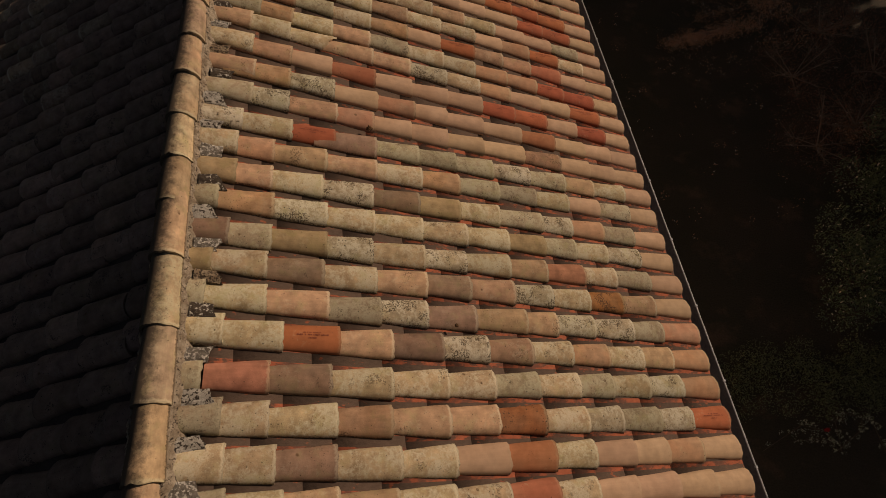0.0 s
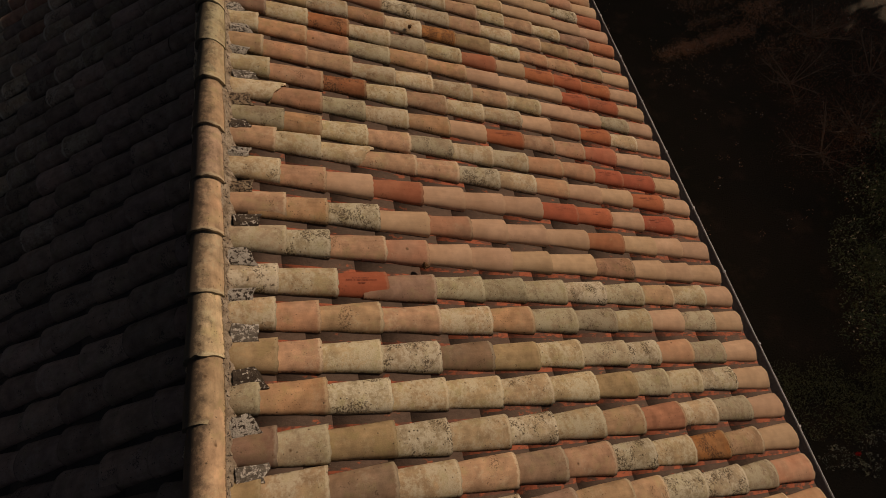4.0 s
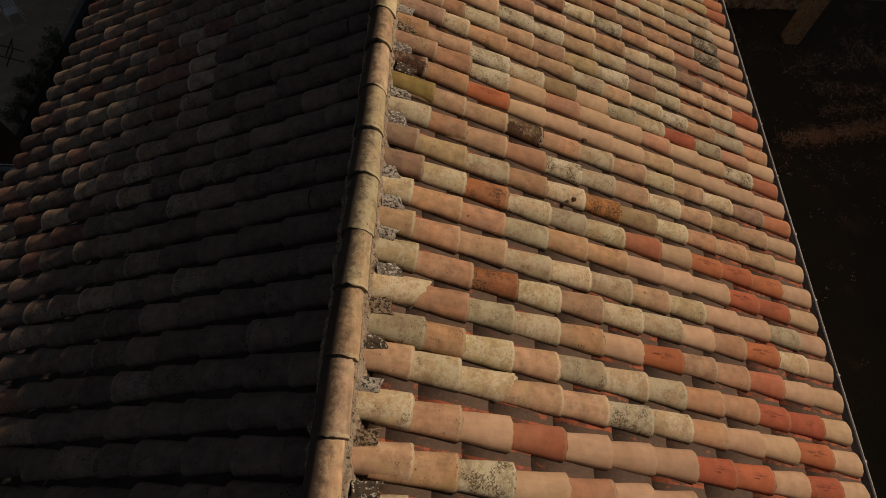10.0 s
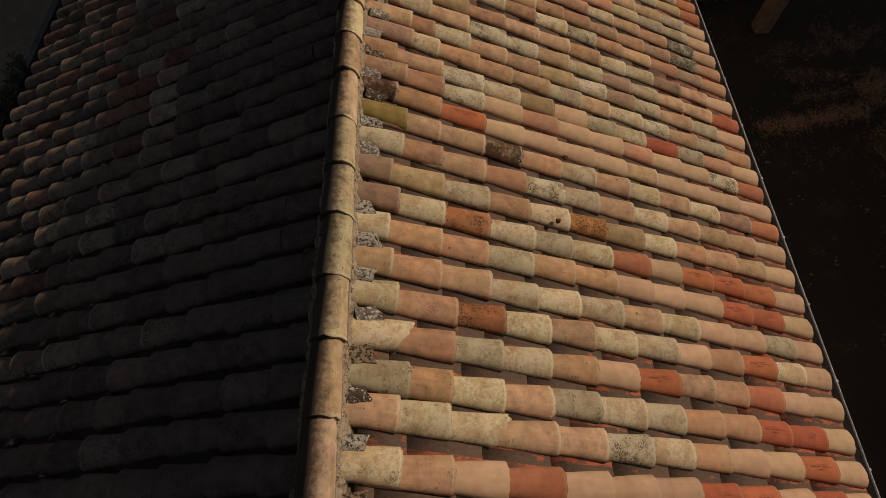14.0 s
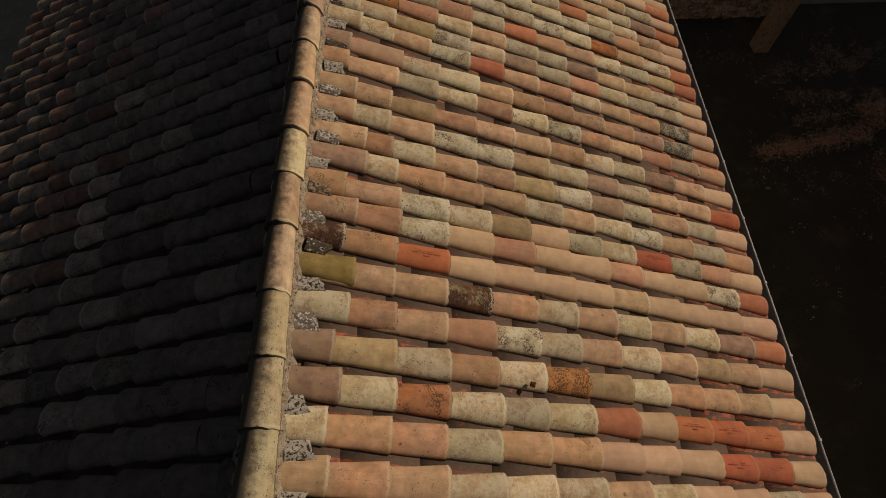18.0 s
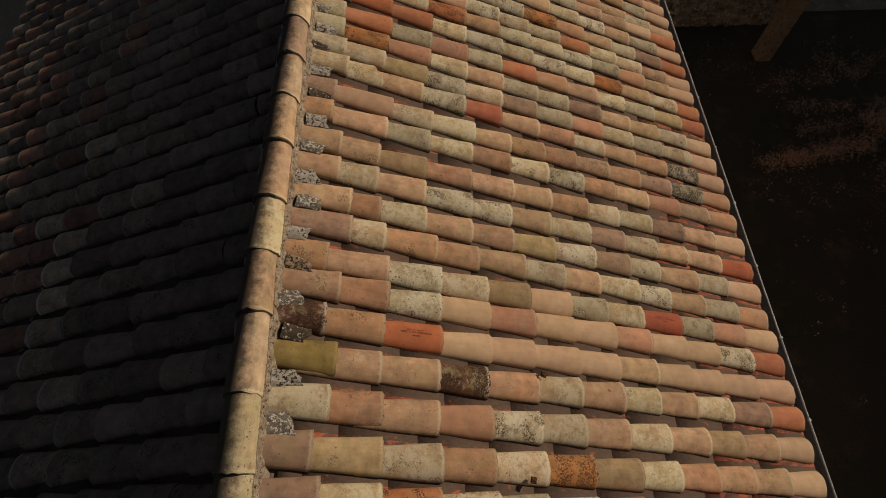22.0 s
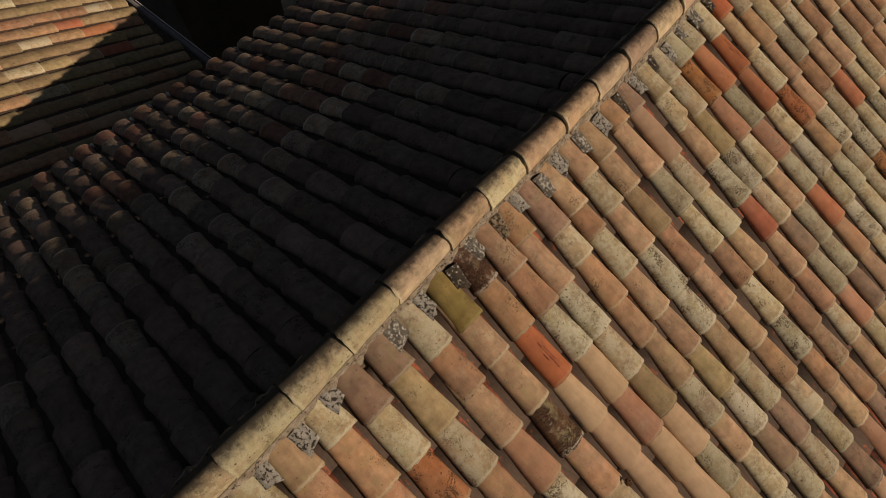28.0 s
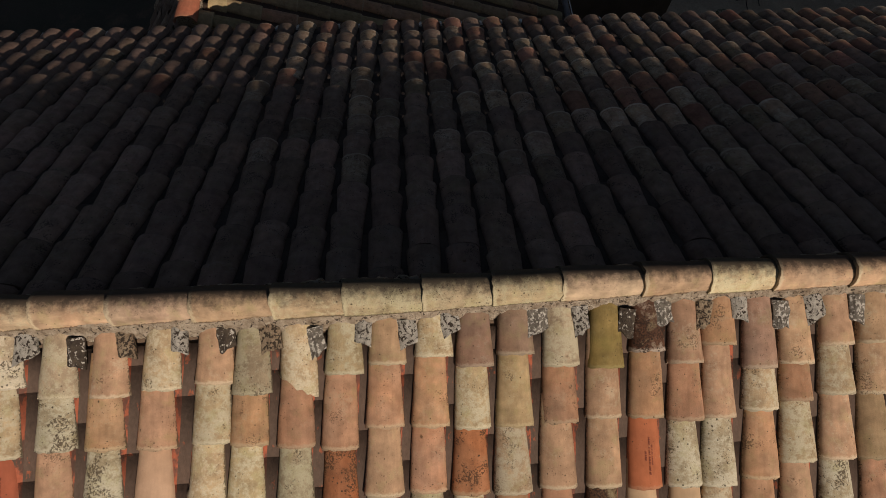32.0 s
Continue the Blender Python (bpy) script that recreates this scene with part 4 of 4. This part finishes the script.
def leaves(bm, centres, size, rnd, count, flat=0.0):
    """Small pointed leaves strewn round the centres (place, reach)."""
    for _ in range(count):
        place, reach = rnd.choice(centres)
        d = Vector((rnd.gauss(0, 1), rnd.gauss(0, 1), rnd.gauss(0, 1))).normalized() * reach * rnd.uniform(0.35, 1.0) ** 0.6
        p = Vector(place) + d
        if p.z < 0.02:
            p.z = 0.02 + rnd.uniform(0, 0.05)
        e = Euler((rnd.uniform(-1, 1) * (1 - flat) * 1.4, rnd.uniform(-1, 1) * (1 - flat) * 1.4, rnd.uniform(0, 6.3))).to_matrix()
        s = size * rnd.uniform(0.6, 1.3)
        vs = [bm.verts.new(p + e @ Vector(q)) for q in ((-s, 0, 0), (0, -0.45 * s, 0.12 * s), (s, 0, 0), (0, 0.45 * s, 0.12 * s))]
        bm.faces.new(vs)


def tree(name, seed, height, reach, leaf_count, leaf_size, material, label, category="tree", bark=None, twigs=4, low=0.35):
    rnd = random.Random(seed)
    root = tagged(new(name), label, category)
    bm = bmesh.new()
    lean = Vector((rnd.uniform(-0.1, 0.1), rnd.uniform(-0.1, 0.1), 1))
    fork = lean * height * low
    rod(bm, (0, 0, -0.1), fork, height * 0.022 + 0.02, height * 0.014 + 0.012)
    part("trunk", bm, BARK, root)
    clumps = []
    for i in range(9):
        bm = bmesh.new()
        a = i * 2.4 + rnd.uniform(-0.4, 0.4)
        out = reach * rnd.uniform(0.45, 0.85)
        tip = Vector((math.cos(a) * out, math.sin(a) * out, height * rnd.uniform(low + 0.1, 0.95)))
        start = fork * rnd.uniform(0.6, 1.0)
        rod(bm, start, tip, height * 0.008 + 0.008, 0.006, 6)
        clumps.append((tip, reach * rnd.uniform(0.3, 0.5)))
        for k in range(twigs):
            b = start.lerp(tip, rnd.uniform(0.4, 0.9))
            e = b + Vector((rnd.uniform(-1, 1), rnd.uniform(-1, 1), rnd.uniform(-0.2, 1))) * reach * 0.4
            rod(bm, b, e, 0.006 + height * 0.002 if twigs < 10 else 0.006, 0.003 if twigs < 10 else 0.002, 5)
            clumps.append((e, reach * rnd.uniform(0.15, 0.32)))
        part("limb", bm, bark or BARK, root)
    clumps.append((Vector((0, 0, height * 0.88)), reach * 0.35))
    bm = bmesh.new()
    leaves(bm, clumps, leaf_size, rnd, leaf_count)
    part("crown", bm, material, root)
    return root


laurel = tree("laurel_shrub", 1, 2.3, 1.9, 9000, 0.042, LEAF, "dense dark green evergreen shrub in the garden", category="shrub")
laurel.location = (13.3, 4.4, 0)
copy_thing(laurel, pose(16.8, 8.0, 0, 0, 0, 120))
copy_thing(laurel, pose(19.0, 4.2, 0, 0, 0, 250))
copy_thing(laurel, pose(15.4, 6.4, 0, 0, 0, 40))
rusty = tree("bare_shrub", 2, 1.7, 1.7, 2400, 0.024, RED_LEAF, "half-bare twiggy shrub with pale thin twigs and rusty leaves", category="shrub", bark=PALE_BARK, twigs=16, low=0.12)
rusty.location = (16.5, 10.0, 0)
tagged(rusty, group="bare shrubs in the garden")
for i, (x, y) in enumerate(((15.4, 12.4), (18.4, 12.3), (19.4, 10.2), (17.3, 14.4), (21.0, 13.8), (14.9, 9.4), (18.2, 8.4))):
    copy_thing(rusty, pose(x, y, 0, 0, 0, 70 + 83 * i))
rose = tagged(new("rose_bush"), "low sprawling rose bush with long arching canes and one red flower", "shrub")
rnd = random.Random(9)
clumps = []
CANES = (((0.25, -0.45, 0.0), (-0.2, 0.05, 0.42), (-0.75, 0.24, 0.5), (-1.75, -0.2, 0.16)), ((0.3, -0.45, 0.0), (0.15, 0.2, 0.45), (0.45, 0.38, 0.52), (1.1, 0.1, 0.42), (1.3, -0.95, 0.1)),
         ((0.28, -0.4, 0.0), (-0.3, -0.1, 0.35), (-1.0, -0.1, 0.3)), ((0.3, -0.4, 0.0), (0.75, -0.05, 0.4), (1.0, 0.25, 0.3)))
for cane in CANES:
    bm = bmesh.new()
    for p, q in zip(cane, cane[1:]):
        rod(bm, p, q, 0.012, 0.008, 6)
        for k in range(9):
            at = Vector(p).lerp(Vector(q), rnd.random()) + Vector((rnd.gauss(0, 0.07), rnd.gauss(0, 0.07), rnd.uniform(-0.03, 0.1)))
            clumps.append((at, rnd.uniform(0.03, 0.1)))
    part("stem", bm, BARK, rose)
bm = bmesh.new()
leaves(bm, clumps, 0.024, rnd, 1100)
part("leaves", bm, leafage("rose_leaves", (0.20, 0.25, 0.15), (0.52, 0.54, 0.44)), rose)
bm = bmesh.new()
leaves(bm, [(Vector((-0.15, 0.06, 0.47)), 0.05)], 0.05, rnd, 26)
part("flower", bm, PETAL, rose, "deep red rose flower")
rose.location = (11.05, 0.78, 0)

bm = bmesh.new()
leaves(bm, [(Vector((rnd.uniform(8.9, 14.5), rnd.uniform(1.4, 3.0), 0.02)), 0.5) for _ in range(40)], 0.028, rnd, 14000, 0.2)
tagged(new("rough_grass", mesh_of("rough_grass", bm, leafage("grass_blades", (0.10, 0.12, 0.055), (0.22, 0.24, 0.12)))), "patchy rough grass and weeds in the shaded garden", "grass", kind="stuff")
bm = bmesh.new()
spots = []
for x, y, dx, dy, wide, many in ((11.5, 14.65, 3.9, 0.75, 0.16, 330), (13.0, 15.9, 2.6, 0.5, 0.12, 40), (15.4, 15.7, 1.6, 0.5, 0.3, 80), (15.6, 16.4, 1.5, 0.6, 0.25, 110), (16.1, 9.75, 0.9, 0.3, 0.2, 60), (13.2, 17.0, 2.4, 0.1, 0.1, 40),
                                  (12.2, 18.2, 4.0, 0.3, 0.2, 45), (14.8, 18.9, 3.2, 0.3, 0.4, 60), (15.0, 14.2, 3.5, 0.4, 0.25, 50), (11.2, 13.4, 2.5, 0.3, 0.3, 14)):
    for _ in range(many):
        f = rnd.random()
        spots.append((Vector((x + dx * f + rnd.gauss(0, 0.1), y + dy * f + rnd.gauss(0, wide), 0.03)), rnd.uniform(0.1, 0.4)))
leaves(bm, spots, 0.028, rnd, 10000, 0.5)
# single leaves scattered over the rest of the garden as painted glints
leaves(bm, [(Vector((rnd.uniform(9.2, 20.0), rnd.uniform(6.5, 20.5), 0.03)), rnd.uniform(0.05, 0.35)) for _ in range(130)], 0.03, rnd, 900, 0.4)
tagged(new("leaf_litter", mesh_of("leaf_litter", bm, LITTER)), "drifts of orange fallen leaves on the dark ground", "leaves", kind="stuff")
# thin blades beyond the drifts, coloured pale to paint the light they catch
bm = bmesh.new()
for _ in range(190):
    x, y = rnd.uniform(9.6, 13.4), rnd.gauss(19.1, 0.25)
    lean = Vector((rnd.uniform(-0.06, 0.06), rnd.uniform(-0.06, 0.06), rnd.uniform(0.05, 0.12)))
    p = Vector((x, y, 0.0))
    bm.faces.new([bm.verts.new(q) for q in (p, p + Vector((0.012, 0, 0)), p + lean)])
tagged(new("dry_grass", mesh_of("dry_grass", bm, leafage("glint_blades", (0.45, 0.42, 0.34), (0.30, 0.27, 0.2)))), "sparse grass blades beside the stone wall, coloured pale as glints", "grass", kind="stuff")

# rough stone wall and gate pier at the end of the garden
BROWN_STONE = rough_stuff("brown_rubble_stone", (0.42, 0.31, 0.22), (0.30, 0.225, 0.16), 3.0, (0.17, 0.125, 0.09), (0.56, 0.62), 9.0, bump=1.0, depth=0.05)
wall = tagged(new("garden_wall"), "rubble stone garden wall with rounded worn stones", "wall")
def boulder(bm, x, y, z, w, d, h):
    """One rubble stone with uneven faces."""
    p = [(x + w * a + rnd.uniform(-0.03, 0.03), y + d * b + rnd.uniform(-0.06, 0.06), z + h * c + rnd.uniform(-0.03, 0.03)) for a in (0.04, 0.96) for b in (0, 1) for c in (0.04, 0.96)]
    hull(bm, p, [(0, 4, 5, 1), (2, 3, 7, 6), (0, 1, 3, 2), (4, 6, 7, 5), (1, 5, 7, 3), (0, 2, 6, 4)])
    bmesh.ops.recalc_face_normals(bm, faces=bm.faces[:])
    bmesh.ops.bevel(bm, geom=bm.edges[:], offset=0.025, segments=1, affect="EDGES")
    return bm
for x_from, x_to, rows in ((7.4, 13.9, 8),):
    z = 0.0
    for j in range(rows):
        h = rnd.uniform(0.11, 0.19)
        x = x_from - rnd.uniform(0, 0.15)
        while x < x_to - 0.1:
            w = min(rnd.uniform(0.10, 0.36), x_to - x)
            part("stone", boulder(bmesh.new(), x, 21.25, z, w, 0.5, h * rnd.uniform(0.9, 1.12)), rnd.choice((STONE, STONE, BROWN_STONE)), wall)
            x += w
        z += h * 0.97
pier = tagged(new("gate_pier"), "square brown stone gate pier with a flat cap", "pier")
part("shaft", box_mesh(12.75, 19.3, 0, 13.3, 19.85, 2.6, soft=0.03), BROWN_STONE, pier)
part("cap", box_mesh(12.68, 19.23, 2.6, 13.37, 19.92, 2.72, soft=0.02), BROWN_STONE, pier)

# tall trees added along the sunward side, unseen, to shade the garden
tall = tree("tall_tree", 5, 13.5, 4.2, 8000, 0.30, LEAF, "tall leafy tree added out of view to shade the garden and yard")
tall.location = (27, 2, 0)
# the last seven stand unseen behind the house to shade the yard
for i, (x, y) in enumerate(((28, -5), (27.5, 8), (29.5, 12.5), (27, 17), (29, 22), (27.5, 27), (30, 32), (28, 37), (30, 43), (33, 5), (33.5, 15), (33, 25), (34, 35), (31, -10), (31, 1.5), (31.5, 9), (30.5, 18), (31.5, 28), (-3, 29), (3, 30), (-9, 28), (-15, 31), (-6, 34), (1, 36), (8, 33))):
    copy_thing(tall, pose(x, y, 0, 0, 0, i * 67))

# larger unseen copies that keep the sun off the yard and annex
for i, (x, y) in enumerate(((-2.5, 26.5), (4, 27.5), (6.0, 23.5), (0.5, 24.0))):
    copy_thing(tall, pose(x, y, 0, 0, 0, 40 + i * 95) @ Matrix.Scale(1.3, 4))

# white plastic chair in the yard
chair = tagged(new("garden_chair"), "white plastic garden chair in the yard", "chair")
part("seat", box_mesh(-0.24, -0.23, 0.41, 0.24, 0.24, 0.44), PLASTIC, chair)
for sx in (-0.22, 0.22):
    for sy in (-0.2, 0.21):
        bm = bmesh.new()
        rod(bm, (sx * 1.12, sy * 1.15, 0), (sx, sy, 0.42), 0.02, 0.025)
        part("leg", bm, PLASTIC, chair)
    bm = bmesh.new()
    rod(bm, (sx * 1.15, -0.2, 0.64), (sx * 1.1, 0.26, 0.66), 0.024, 0.024)
    rod(bm, (sx * 1.05, -0.2, 0.42), (sx * 1.15, -0.2, 0.64), 0.022, 0.022)
    part("armrest", bm, PLASTIC, chair)
for i in range(5):
    bm = bmesh.new()
    x = -0.18 + 0.09 * i
    hull(bm, [(x - 0.03, 0.24, 0.43), (x + 0.03, 0.24, 0.43), (x + 0.036, 0.34, 0.86), (x - 0.036, 0.34, 0.86), (x - 0.03, 0.26, 0.43), (x + 0.03, 0.26, 0.43), (x + 0.036, 0.36, 0.86), (x - 0.036, 0.36, 0.86)],
         [(0, 1, 2, 3), (4, 7, 6, 5), (0, 4, 5, 1), (1, 5, 6, 2), (2, 6, 7, 3), (3, 7, 4, 0)])
    bmesh.ops.recalc_face_normals(bm, faces=bm.faces[:])
    part("back_slat", bm, PLASTIC, chair)
bm = bmesh.new()
rod(bm, (-0.23, 0.35, 0.86), (0.23, 0.35, 0.86), 0.022, 0.022)
part("top_rail", bm, PLASTIC, chair)
chair.matrix_basis = pose(-16.55, 19.5, 0.05, 0, 0, 35)

# row of small potted shrubs along the yard
potted = tree("potted_shrub", 21, 0.75, 0.36, 900, 0.032, LEAF, "small dark leafy shrub in a clay pot standing in the yard", category="shrub")
bm = bmesh.new()
rod(bm, (0, 0, 0), (0, 0, 0.26), 0.11, 0.16, 14)
rod(bm, (0, 0, 0.24), (0, 0, 0.285), 0.175, 0.175, 14)
part("pot", bm, TILE["b"], potted, "brown clay flower pot")
potted.matrix_basis = pose(-14.43, 18.2, 0.04)
tagged(potted, group="potted shrubs in the yard")
for i, (x, y) in enumerate(((-14.31, 17.45), (-14.34, 16.75), (-14.25, 16.1), (-14.6, 15.85), (-14.3, 15.05), (-14.45, 14.5))):
    copy_thing(potted, pose(x, y, 0.04, 0, 0, 61 * i + 20))
# dark folding stand
stand = tagged(new("folding_stand"), "dark folding metal stand with crossed legs in the yard", "stand")
for y in (-0.3, 0.3):
    for side in (-1, 1):
        bm = bmesh.new()
        rod(bm, (-0.32 * side, y, 0), (0.26 * side, y + 0.02 * side, 0.55), 0.016, 0.016)
        part("leg", bm, GRIMY_ZINC, stand)
for x in (-0.26, 0.26):
    bm = bmesh.new()
    rod(bm, (x, -0.36, 0.55), (x, 0.36, 0.55), 0.018, 0.018)
    part("top_bar", bm, GRIMY_ZINC, stand)
stand.matrix_basis = pose(-15.85, 17.45, 0.045, 0, 0, 25)
